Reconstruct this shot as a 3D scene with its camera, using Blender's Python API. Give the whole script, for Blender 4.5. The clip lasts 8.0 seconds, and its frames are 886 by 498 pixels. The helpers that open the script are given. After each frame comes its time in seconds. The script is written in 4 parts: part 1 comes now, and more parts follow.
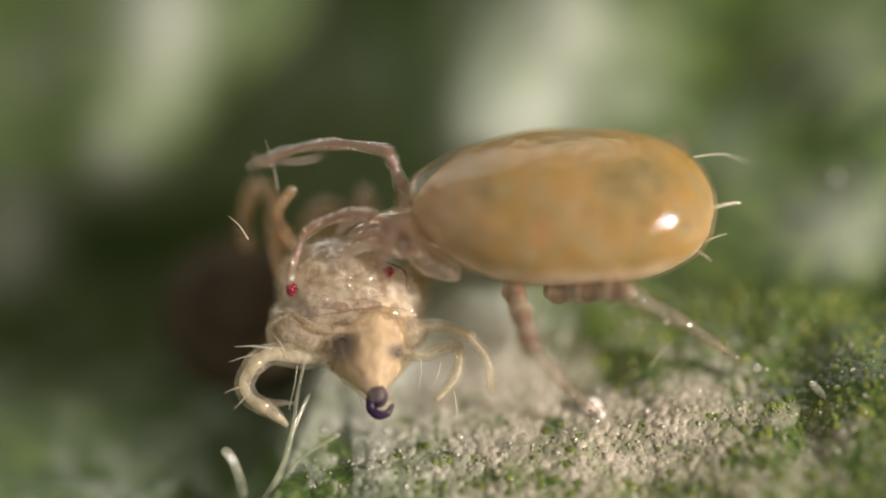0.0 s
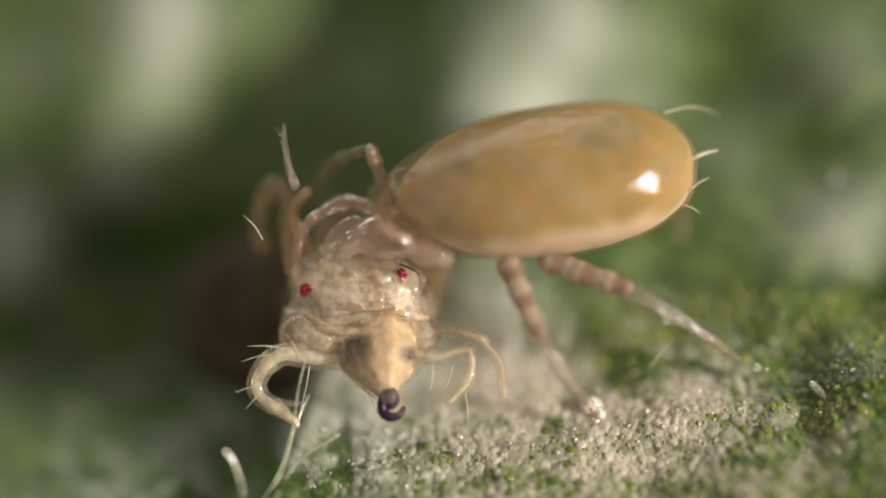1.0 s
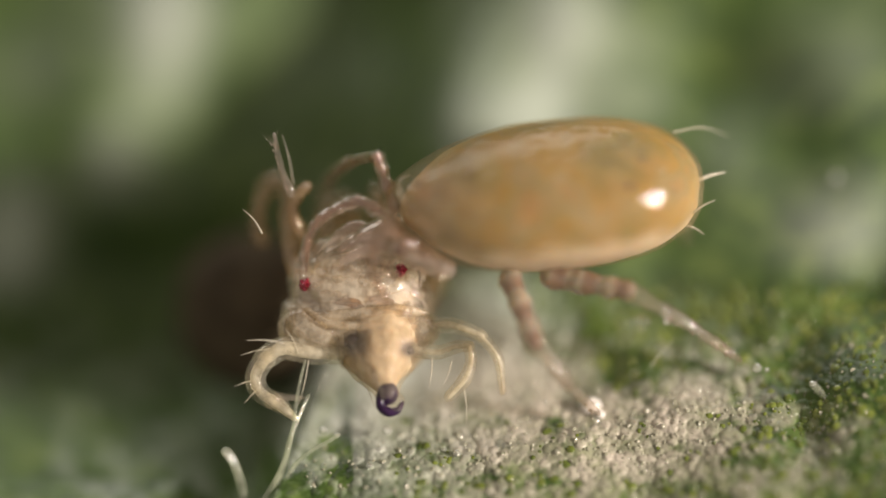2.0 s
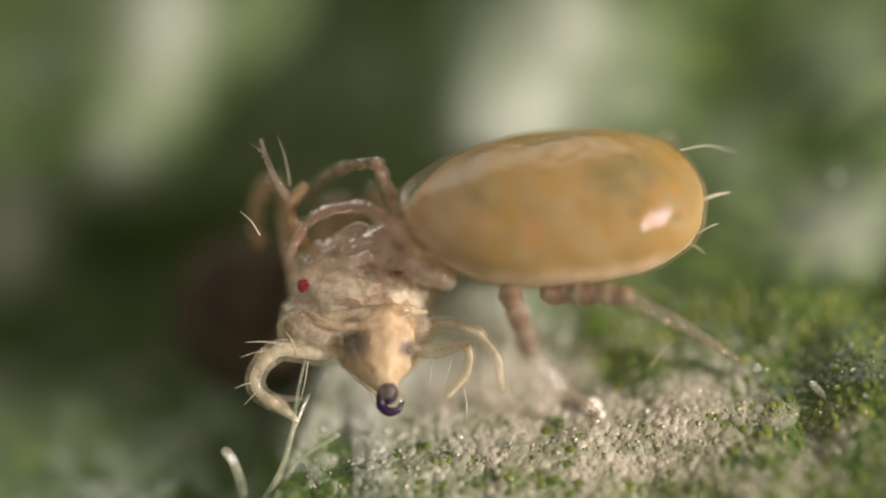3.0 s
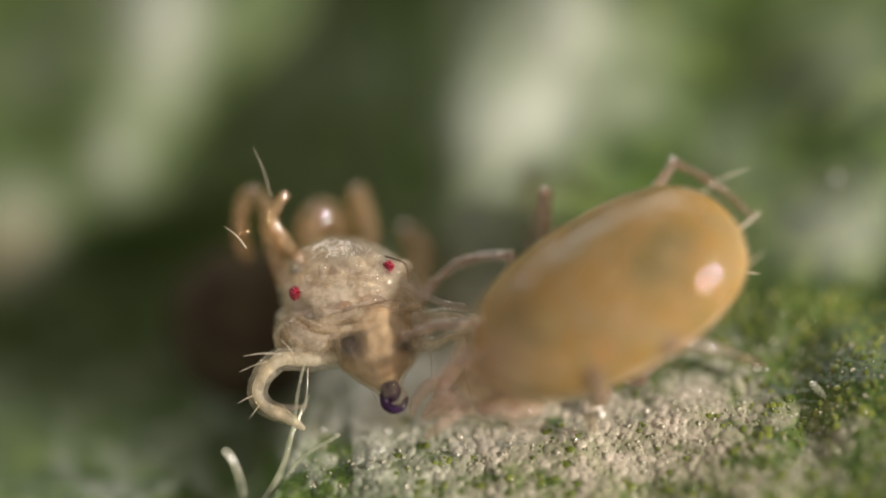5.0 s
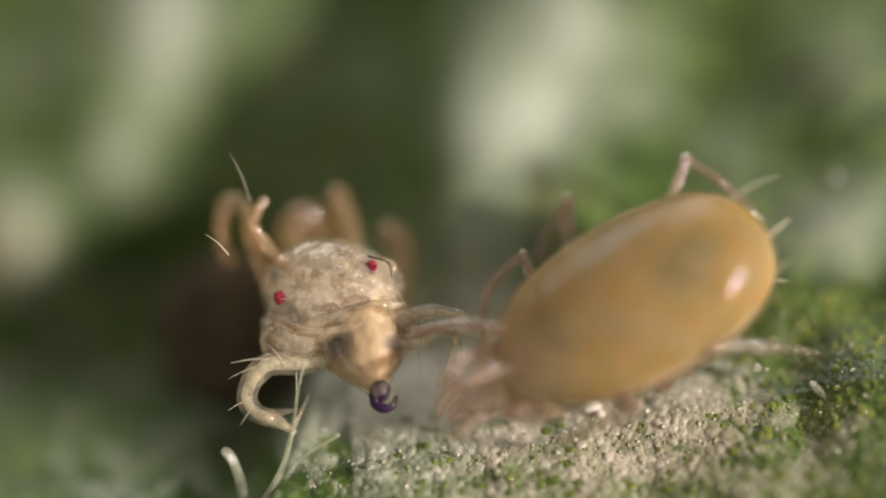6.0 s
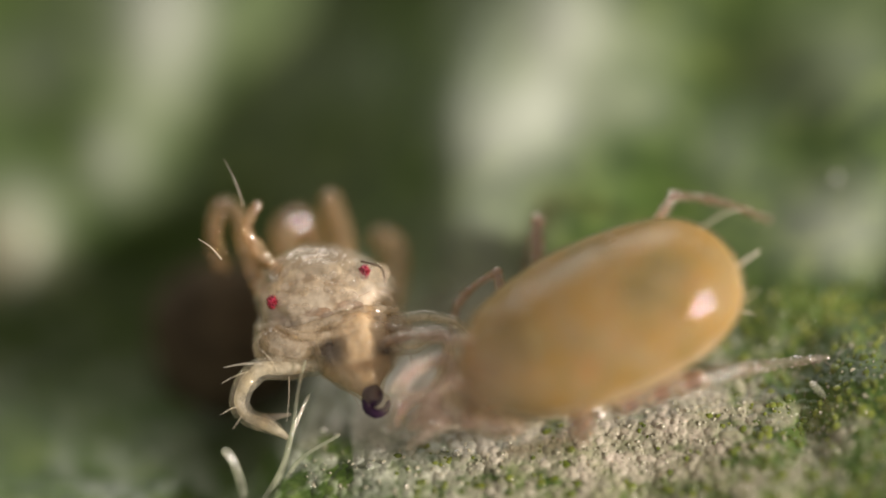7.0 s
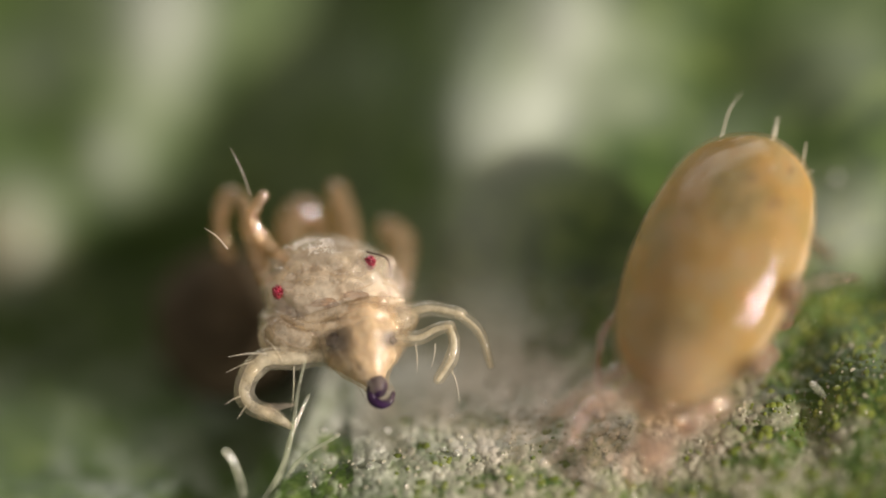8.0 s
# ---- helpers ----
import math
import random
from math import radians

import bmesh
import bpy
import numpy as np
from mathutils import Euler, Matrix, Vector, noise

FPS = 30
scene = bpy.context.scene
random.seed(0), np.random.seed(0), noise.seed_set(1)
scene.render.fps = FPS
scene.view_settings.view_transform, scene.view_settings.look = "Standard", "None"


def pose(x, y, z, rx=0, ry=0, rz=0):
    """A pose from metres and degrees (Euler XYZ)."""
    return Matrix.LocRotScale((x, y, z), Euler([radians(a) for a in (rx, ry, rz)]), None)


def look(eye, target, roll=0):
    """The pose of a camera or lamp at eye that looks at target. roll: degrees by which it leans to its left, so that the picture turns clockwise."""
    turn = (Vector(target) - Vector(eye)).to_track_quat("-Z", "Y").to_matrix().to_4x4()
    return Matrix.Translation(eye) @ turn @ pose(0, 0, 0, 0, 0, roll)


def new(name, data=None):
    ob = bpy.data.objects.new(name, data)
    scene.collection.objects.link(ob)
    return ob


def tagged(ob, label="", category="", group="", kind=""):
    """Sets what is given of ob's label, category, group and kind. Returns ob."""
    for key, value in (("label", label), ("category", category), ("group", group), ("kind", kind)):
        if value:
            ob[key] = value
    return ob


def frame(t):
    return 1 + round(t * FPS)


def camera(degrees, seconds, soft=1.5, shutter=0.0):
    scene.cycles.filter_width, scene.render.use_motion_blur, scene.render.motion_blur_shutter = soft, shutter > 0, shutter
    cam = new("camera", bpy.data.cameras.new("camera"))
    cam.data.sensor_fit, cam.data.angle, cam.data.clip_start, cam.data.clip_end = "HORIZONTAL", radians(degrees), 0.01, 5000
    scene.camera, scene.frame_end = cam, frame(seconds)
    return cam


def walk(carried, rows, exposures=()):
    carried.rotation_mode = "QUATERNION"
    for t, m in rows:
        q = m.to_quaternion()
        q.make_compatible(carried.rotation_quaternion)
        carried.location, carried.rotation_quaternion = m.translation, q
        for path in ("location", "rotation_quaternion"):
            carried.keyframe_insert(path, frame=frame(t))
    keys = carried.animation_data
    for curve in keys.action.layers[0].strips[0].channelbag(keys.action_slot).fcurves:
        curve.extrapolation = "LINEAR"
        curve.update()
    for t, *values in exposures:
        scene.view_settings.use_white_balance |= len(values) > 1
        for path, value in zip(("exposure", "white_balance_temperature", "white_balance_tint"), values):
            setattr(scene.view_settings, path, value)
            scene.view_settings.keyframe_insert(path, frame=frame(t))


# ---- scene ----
# True scale: the view is about 1.14 mm wide. Lengths below are in units U of 0.727 micrometres.
U = 0.727e-6
PITCH = radians(50)          # the microscope looks down on the leaf at this angle
RANGE = 41266.0              # working distance, 30 mm
CX, CY = 784.0, 441.0
RIGHT = Vector((1, 0, 0))
UPV = Vector((0, math.sin(PITCH), math.cos(PITCH)))
TOWARD = Vector((0, -math.cos(PITCH), math.sin(PITCH)))
B4 = Matrix((RIGHT, UPV, TOWARD)).transposed().to_4x4()
ORIGIN = Vector((0, 0, 190.0))


def spot(x, y, d=0.0):
    """World place (in U) of the point x to the right, y down, d beyond the plane of sharp focus."""
    k = 1.0 + d / RANGE
    return ORIGIN + RIGHT * ((x - CX) * k) + UPV * ((CY - y) * k) - TOWARD * d


# ---- camera ----
LENS_DEG = 2 * math.degrees(math.atan(784.0 / RANGE))
cam = camera(LENS_DEG, 8.0, soft=1.7, shutter=0.5)
eye = (ORIGIN + TOWARD * RANGE) * U
cam_pose = Matrix.Translation(eye) @ B4
walk(cam, [(0.0, cam_pose), (8.0, cam_pose)])
APERTURE = 0.21              # full cone of light taken in by the objective
cam.data.dof.use_dof = True
cam.data.dof.focus_distance = RANGE * U
cam.data.dof.aperture_fstop = cam.data.lens * 0.001 / (APERTURE * RANGE * U)

# ---- light: room light and two gooseneck microscope lamps, the upper one with a broad diffuser ----
scene.view_settings.exposure = 0.0
world = bpy.data.worlds.new("room")
scene.world = world
world.use_nodes = True
wb = world.node_tree.nodes["Background"]
wb.inputs[0].default_value = (1.09, 0.94, 0.78, 1)
wb.inputs[1].default_value = 0.36


def gooseneck(name, way, dist_mm, size_mm, watts, color):
    lamp = bpy.data.lights.new(name, "AREA")
    lamp.shape, lamp.size, lamp.size_y = "RECTANGLE", size_mm * 0.001, size_mm * 0.0004
    lamp.energy, lamp.color = watts, color
    ob = new(name, lamp)
    w = (RIGHT * way[0] + UPV * way[1] + TOWARD * way[2]).normalized()
    target = ORIGIN * U
    ob.matrix_world = look(target + w * dist_mm * 0.001, target)
    return ob


gooseneck("gooseneck_lamp", (-0.22, 0.90, -0.24), 40, 38.0, 0.0054, (1.0, 0.97, 0.92))
gooseneck("gooseneck_lamp", (0.83, 0.05, 0.54), 40, 4.5, 0.0276, (1.0, 0.87, 0.745))


# ---- materials ----
def mat(name, ramp, size=40.0, rough=0.4, sss=0.0, radius=(1, .6, .3), reach=30.0, bump=0.0, bump_size=8.0,
        trans=0.0, coat=0.0, metal=0.0, ior=1.45, detail=4.0, attr=None, attr_color=None, warm=None, fine=0.25, bands=None, rough_var=0.1, spec=0.5, coat_rough=0.05, coat_ior=1.5):
    m = bpy.data.materials.new(name)
    m.use_nodes = True
    nt = m.node_tree
    n, l = nt.nodes, nt.links
    b = n["Principled BSDF"]
    tc = n.new("ShaderNodeTexCoord")
    no = n.new("ShaderNodeTexNoise")
    no.inputs["Scale"].default_value = 1.0 / (U * size)
    no.inputs["Detail"].default_value = detail
    l.new(tc.outputs["Object"], no.inputs["Vector"])
    cr = n.new("ShaderNodeValToRGB")
    el = cr.color_ramp.elements
    while len(el) < len(ramp):
        el.new(0.5)
    for e, (p, c) in zip(el, ramp):
        e.position, e.color = p, (*c, 1)
    l.new(no.outputs["Fac"], cr.inputs["Fac"])
    col = cr.outputs["Color"]
    # fine grain
    fn = n.new("ShaderNodeTexNoise")
    fn.inputs["Scale"].default_value = 1.0 / (U * max(bump_size, 2.0))
    fn.inputs["Detail"].default_value = 3.0
    l.new(tc.outputs["Object"], fn.inputs["Vector"])
    mr = n.new("ShaderNodeMapRange")
    mr.inputs["To Min"].default_value, mr.inputs["To Max"].default_value = 1.0 - fine, 1.0 + fine
    l.new(fn.outputs["Fac"], mr.inputs["Value"])
    mx = n.new("ShaderNodeMix")
    mx.data_type, mx.blend_type = "RGBA", "MULTIPLY"
    mx.inputs["Factor"].default_value = 1.0
    l.new(col, mx.inputs["A"])
    l.new(mr.outputs["Result"], mx.inputs["B"])
    col = mx.outputs["Result"]
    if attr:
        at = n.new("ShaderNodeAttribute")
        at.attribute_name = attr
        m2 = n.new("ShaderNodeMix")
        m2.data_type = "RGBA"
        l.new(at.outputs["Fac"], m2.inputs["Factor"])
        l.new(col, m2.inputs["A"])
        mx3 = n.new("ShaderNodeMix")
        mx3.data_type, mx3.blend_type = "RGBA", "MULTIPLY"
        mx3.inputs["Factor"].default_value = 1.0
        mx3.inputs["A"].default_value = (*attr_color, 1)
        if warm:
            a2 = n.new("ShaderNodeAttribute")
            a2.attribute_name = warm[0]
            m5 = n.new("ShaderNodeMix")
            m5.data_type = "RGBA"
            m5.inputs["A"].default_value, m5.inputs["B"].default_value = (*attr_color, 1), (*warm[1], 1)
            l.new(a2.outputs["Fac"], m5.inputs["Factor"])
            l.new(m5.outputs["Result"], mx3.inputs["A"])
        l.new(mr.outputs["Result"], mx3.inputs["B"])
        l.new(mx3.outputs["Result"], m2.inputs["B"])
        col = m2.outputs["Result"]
    if bands:
        sep = n.new("ShaderNodeSeparateXYZ")
        l.new(tc.outputs["Object"], sep.inputs[0])
        mu = n.new("ShaderNodeMath")
        mu.operation = "MULTIPLY"
        mu.inputs[1].default_value = 2 * math.pi / (U * bands[0])
        l.new(sep.outputs["X"], mu.inputs[0])
        si = n.new("ShaderNodeMath")
        si.operation = "SINE"
        l.new(mu.outputs[0], si.inputs[0])
        r2 = n.new("ShaderNodeMapRange")
        r2.inputs["From Min"].default_value, r2.inputs["From Max"].default_value = -0.2, 0.5
        l.new(si.outputs[0], r2.inputs["Value"])
        m4 = n.new("ShaderNodeMix")
        m4.data_type = "RGBA"
        l.new(r2.outputs["Result"], m4.inputs["Factor"])
        l.new(col, m4.inputs["A"])
        m4.inputs["B"].default_value = (*bands[1], 1)
        col = m4.outputs["Result"]
    l.new(col, b.inputs["Base Color"])
    rr = n.new("ShaderNodeMapRange")
    rr.inputs["To Min"].default_value, rr.inputs["To Max"].default_value = max(rough - rough_var, 0.02), rough + rough_var
    l.new(no.outputs["Fac"], rr.inputs["Value"])
    l.new(rr.outputs["Result"], b.inputs["Roughness"])
    b.inputs["Metallic"].default_value = metal
    b.inputs["IOR"].default_value = ior
    b.inputs["Specular IOR Level"].default_value = spec
    b.inputs["Coat Weight"].default_value = coat
    b.inputs["Coat IOR"].default_value = coat_ior
    b.inputs["Coat Roughness"].default_value = coat_rough
    b.inputs["Transmission Weight"].default_value = trans
    if sss:
        b.inputs["Subsurface Weight"].default_value = sss
        b.inputs["Subsurface Radius"].default_value = radius
        b.inputs["Subsurface Scale"].default_value = reach * U
    if bump:
        bp = n.new("ShaderNodeBump")
        bp.inputs["Strength"].default_value = 1.0
        bp.inputs["Distance"].default_value = bump * U
        l.new(fn.outputs["Fac"], bp.inputs["Height"])
        l.new(bp.outputs["Normal"], b.inputs["Normal"])
        l.new(bp.outputs["Normal"], b.inputs["Coat Normal"])
    return m


def clear_skin(name, tint, milk=0.15, milk_color=(0.8, 0.7, 0.6), rough=0.06, gloss=(0.05, 0.75), bump=1.0, bump_size=14.0, mottle=40.0, dark=None, rim=4.0):
    """Thin clear cuticle: lets light straight through, milky in patches, with a wet gloss that grows towards the rim."""
    m = bpy.data.materials.new(name)
    m.use_nodes = True
    n, l = m.node_tree.nodes, m.node_tree.links
    n.remove(n["Principled BSDF"])
    tc = n.new("ShaderNodeTexCoord")
    big, small = n.new("ShaderNodeTexNoise"), n.new("ShaderNodeTexNoise")
    for no, size, detail in ((big, mottle, 3.0), (small, bump_size, 2.0)):
        no.inputs["Scale"].default_value = 1.0 / (U * size)
        no.inputs["Detail"].default_value = detail
        l.new(tc.outputs["Object"], no.inputs["Vector"])
    bp = n.new("ShaderNodeBump")
    bp.inputs["Distance"].default_value = bump * U
    l.new(small.outputs["Fac"], bp.inputs["Height"])
    clear, cloud, wet = n.new("ShaderNodeBsdfTransparent"), n.new("ShaderNodeBsdfDiffuse"), n.new("ShaderNodeBsdfGlossy")
    clear.inputs["Color"].default_value = (*tint, 1)
    cloud.inputs["Color"].default_value = (*milk_color, 1)
    wet.inputs["Roughness"].default_value = rough
    back = n.new("ShaderNodeBsdfTranslucent")
    back.inputs["Color"].default_value = (*milk_color, 1)
    both = n.new("ShaderNodeMixShader")
    both.inputs["Fac"].default_value = 0.2
    l.new(cloud.outputs[0], both.inputs[1])
    l.new(back.outputs[0], both.inputs[2])
    if dark:
        cr = n.new("ShaderNodeValToRGB")
        cr.color_ramp.elements[0].position, cr.color_ramp.elements[0].color = 0.36, (*dark, 1)
        cr.color_ramp.elements[1].position, cr.color_ramp.elements[1].color = 0.50, (*milk_color, 1)
        stain = n.new("ShaderNodeTexNoise")
        stain.inputs["Scale"].default_value, stain.inputs["Detail"].default_value = 0.7 / (U * mottle), 5.0
        l.new(tc.outputs["Object"], stain.inputs["Vector"])
        l.new(stain.outputs["Fac"], cr.inputs["Fac"])
        l.new(cr.outputs["Color"], cloud.inputs["Color"])
        l.new(cr.outputs["Color"], back.inputs["Color"])
    for sh in (cloud, wet, back):
        l.new(bp.outputs["Normal"], sh.inputs["Normal"])
    patch = n.new("ShaderNodeMapRange")
    patch.inputs["From Min"].default_value, patch.inputs["From Max"].default_value = 0.3, 0.7
    patch.inputs["To Min"].default_value, patch.inputs["To Max"].default_value = milk * 0.4, milk * 1.6
    l.new(big.outputs["Fac"], patch.inputs["Value"])
    body = n.new("ShaderNodeMixShader")
    l.new(patch.outputs["Result"], body.inputs["Fac"])
    l.new(clear.outputs[0], body.inputs[1])
    l.new(both.outputs[0], body.inputs[2])
    lw = n.new("ShaderNodeLayerWeight")
    lw.inputs["Blend"].default_value = 0.5
    po = n.new("ShaderNodeMath")
    po.operation = "POWER"
    po.inputs[1].default_value = rim
    l.new(lw.outputs["Facing"], po.inputs[0])
    gl = n.new("ShaderNodeMapRange")
    gl.inputs["To Min"].default_value, gl.inputs["To Max"].default_value = gloss
    l.new(po.outputs[0], gl.inputs["Value"])
    out = n.new("ShaderNodeMixShader")
    l.new(gl.outputs["Result"], out.inputs["Fac"])
    l.new(body.outputs[0], out.inputs[1])
    l.new(wet.outputs[0], out.inputs[2])
    l.new(out.outputs[0], n["Material Output"].inputs["Surface"])
    return m


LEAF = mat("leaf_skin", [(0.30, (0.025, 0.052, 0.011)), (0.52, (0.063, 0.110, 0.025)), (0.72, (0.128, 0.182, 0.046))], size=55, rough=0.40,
           bump=1.4, bump_size=12, attr="bloom_glow", attr_color=(0.585, 0.64, 0.585), warm=("warm", (0.60, 0.545, 0.47)), fine=0.30, spec=0.25, coat=0.16, coat_rough=0.2)
WAX = mat("wax_bead", [(0.3, (0.26, 0.26, 0.18)), (0.7, (0.36, 0.35, 0.27))], size=30, rough=0.10, rough_var=0.04, coat=1.0, fine=0.1, bump=0.2, bump_size=7, coat_ior=1.8)
CLUMP = mat("wax_clump", [(0.3, (0.72, 0.68, 0.66)), (0.7, (0.86, 0.83, 0.80))], size=9, rough=0.25, rough_var=0.1, coat=1.0, fine=0.2, bump=2.0, bump_size=6, coat_ior=1.6)
DROP = mat("clear_drop", [(0.3, (0.92, 0.94, 0.92)), (0.7, (0.97, 0.97, 0.95))], size=30, rough=0.05, rough_var=0.02, trans=0.85, ior=1.33, coat=1.0, fine=0.02, bump_size=7, coat_ior=1.8)
GREEN_CELL = mat("green_leaf_cell", [(0.35, (0.055, 0.085, 0.010)), (0.65, (0.17, 0.21, 0.035))], size=60, rough=0.2, fine=0.3, bump=1.0, bump_size=7, coat=0.7, coat_rough=0.08)
HAIR = clear_skin("leaf_hair", (0.95, 0.97, 0.90), milk=0.14, milk_color=(0.80, 0.84, 0.68), rough=0.06, gloss=(0.10, 0.6), bump=4.0, bump_size=22, mottle=30, rim=1.8)
MITE = mat("mite_flesh", [(0.30, (0.185, 0.170, 0.095)), (0.42, (0.255, 0.198, 0.069)), (0.52, (0.310, 0.203, 0.051)), (0.60, (0.255, 0.205, 0.088)), (0.72, (0.350, 0.188, 0.039))], size=130, detail=4,
           rough=0.5, sss=1.0, radius=(1, .72, .44), reach=120, bump=2.0, bump_size=21, fine=0.12, spec=0.1, attr="pale", attr_color=(0.64, 0.53, 0.44))
GUT_PATCH = clear_skin("mite_gut_patch", (0.955, 0.955, 0.91), milk=0.025, milk_color=(0.40, 0.38, 0.22), rough=0.3, gloss=(0.01, 0.04), bump=2.0, bump_size=16, mottle=22)
CUTICLE = clear_skin("mite_skin", (0.97, 0.93, 0.84), milk=0.11, milk_color=(0.82, 0.67, 0.49), rough=0.06, gloss=(0.042, 0.36), bump=5.2, bump_size=23, mottle=60)
SKIN = mat("mite_leg_skin", [(0.3, (0.52, 0.41, 0.31)), (0.7, (0.68, 0.57, 0.46))], size=30, rough=0.14, trans=0.6, ior=1.12, sss=0.5, reach=15, coat=0.9, fine=0.25,
           bump=0.5, bump_size=16, bands=(58.0, (0.40, 0.265, 0.20)), coat_ior=1.7)
TARSUS = clear_skin("mite_foot_skin", (0.95, 0.90, 0.85), milk=0.05, milk_color=(0.82, 0.70, 0.60), rough=0.05, gloss=(0.12, 0.6), bump=8.0, bump_size=16, mottle=16, rim=2.0)
FOOT = clear_skin("mite_tarsus_skin", (0.96, 0.88, 0.81), milk=0.03, milk_color=(0.84, 0.66, 0.54), rough=0.05, gloss=(0.15, 0.75), bump=8.0, bump_size=17, mottle=18, rim=1.8)
SNOUT = clear_skin("mite_mouth_skin", (0.96, 0.89, 0.83), milk=0.15, milk_color=(0.92, 0.76, 0.66), rough=0.06, gloss=(0.12, 0.7), bump=7.0, bump_size=26, mottle=22, rim=2.0)
PALE = clear_skin("nymph_shell", (0.98, 0.95, 0.91), milk=0.17, milk_color=(0.95, 0.87, 0.73), rough=0.045, gloss=(0.14, 0.65), bump=8.0, bump_size=20, mottle=44)
FLESH = clear_skin("nymph_flesh", (0.90, 0.82, 0.66), milk=0.68, milk_color=(0.94, 0.87, 0.74), rough=0.25, gloss=(0.02, 0.06), bump=5.0, bump_size=20, mottle=34, dark=(0.48, 0.35, 0.20))
TANFLESH = mat("nymph_mouth_flesh", [(0.3, (0.44, 0.345, 0.23)), (0.7, (0.58, 0.475, 0.345))], size=40, rough=0.5, sss=0.7, radius=(1, .78, .5), reach=20, fine=0.2, bump=3.0, bump_size=16, spec=0.2, attr="dark", attr_color=(0.05, 0.04, 0.04))
SPECK = mat("skin_speck", [(0.3, (0.13, 0.10, 0.07)), (0.7, (0.20, 0.15, 0.10))], size=20, rough=0.4, fine=0.2, bump_size=6, trans=0.4, ior=1.1)
SPOT = mat("dark_cheek_pigment", [(0.3, (0.030, 0.022, 0.026)), (0.7, (0.085, 0.062, 0.060))], size=12, rough=0.4, fine=0.4, bump=1, bump_size=5)
GRANULE = clear_skin("nymph_granule", (0.97, 0.93, 0.86), milk=0.18, milk_color=(0.92, 0.84, 0.72), rough=0.05, gloss=(0.20, 0.7), bump=3.0, bump_size=9, mottle=14)
CONE = clear_skin("nymph_mouth_skin", (0.98, 0.94, 0.88), milk=0.10, milk_color=(0.92, 0.82, 0.66), rough=0.05, gloss=(0.035, 0.5), bump=9.0, bump_size=19, mottle=30)
PALE_LEG = clear_skin("nymph_leg_skin", (0.95, 0.89, 0.79), milk=0.30, milk_color=(0.86, 0.77, 0.62), rough=0.06, gloss=(0.07, 0.8), bump=3.0, bump_size=15, mottle=24, dark=(0.45, 0.33, 0.20))
LIMB = clear_skin("nymph_limb_flesh", (0.92, 0.88, 0.78), milk=0.36, milk_color=(0.92, 0.88, 0.76), rough=0.3, gloss=(0.01, 0.06), bump=2.0, bump_size=12, mottle=22)
LIMB_SHELL = clear_skin("nymph_limb_skin", (0.97, 0.95, 0.90), milk=0.09, milk_color=(0.92, 0.88, 0.76), rough=0.06, gloss=(0.06, 0.6), bump=2.6, bump_size=16, mottle=26)
FAT = clear_skin("nymph_fat", (0.93, 0.86, 0.72), milk=0.30, milk_color=(0.96, 0.91, 0.78), rough=0.2, gloss=(0.02, 0.05), bump=2.0, bump_size=16, mottle=18, dark=(0.70, 0.56, 0.36))
STAIN = clear_skin("nymph_stain", (0.74, 0.56, 0.38), milk=0.22, milk_color=(0.28, 0.18, 0.10), rough=0.2, gloss=(0.02, 0.05), bump=2.0, bump_size=10, mottle=12)
CORE = clear_skin("mite_leg_core", (0.90, 0.77, 0.67), milk=0.12, milk_color=(0.70, 0.50, 0.38), rough=0.12, gloss=(0.04, 0.4), bump=3.0, bump_size=16, mottle=14, dark=(0.46, 0.30, 0.20), rim=1.6)
CLEAR = clear_skin("nymph_clear_skin", (0.98, 0.95, 0.91), milk=0.08, milk_color=(0.9, 0.8, 0.7), rough=0.05, gloss=(0.05, 0.5), bump=2.2, bump_size=16, mottle=20)
TAN = clear_skin("nymph_rear_skin", (0.93, 0.80, 0.62), milk=0.21, milk_color=(0.68, 0.50, 0.30), rough=0.06, gloss=(0.10, 0.7), bump=6.0, bump_size=18, mottle=30)
BROWN = mat("nymph_abdomen_skin", [(0.3, (0.050, 0.040, 0.027)), (0.7, (0.090, 0.072, 0.048))], size=60, rough=0.85, fine=0.2, bump=1, bump_size=10, spec=0.1)
EYE = mat("eye_red", [(0.35, (0.15, 0.004, 0.014)), (0.65, (0.31, 0.012, 0.042))], size=9, rough=0.12, coat=0.8, fine=0.35, bump=0.3, bump_size=6, sss=0.3, reach=8)
TIP = mat("mouth_tip_black", [(0.3, (0.014, 0.005, 0.022)), (0.7, (0.035, 0.014, 0.055))], size=12, rough=0.3, coat=0.15, fine=0.2, bump=1, bump_size=12, spec=0.25)
SETA = mat("bristle", [(0.3, (0.80, 0.74, 0.60)), (0.7, (0.90, 0.86, 0.76))], size=20, rough=0.1, trans=0.5, ior=1.2, coat=1.0, fine=0.1, bump_size=5, coat_ior=1.7)
DARK_SETA = mat("dark_bristle", [(0.3, (0.05, 0.03, 0.02)), (0.7, (0.10, 0.07, 0.05))], size=20, rough=0.2, fine=0.1, bump_size=5)


# ---- mesh helpers (all in U until part() or thing() scales them) ----
def mesh_of(name, bm, material, smooth=True):
    for v in bm.verts:
        v.co *= U
    me = bpy.data.meshes.new(name)
    bm.to_mesh(me)
    bm.free()
    me.materials.append(material)
    me.polygons.foreach_set("use_smooth", [smooth] * len(me.polygons))
    me.update()
    return me


def part(name, bm, material, parent, label="", at=None, kind=""):
    ob = new(name, mesh_of(name, bm, material))
    ob.parent = parent
    if at is not None:
        ob.matrix_basis = at
    return tagged(ob, label=label, kind=kind)


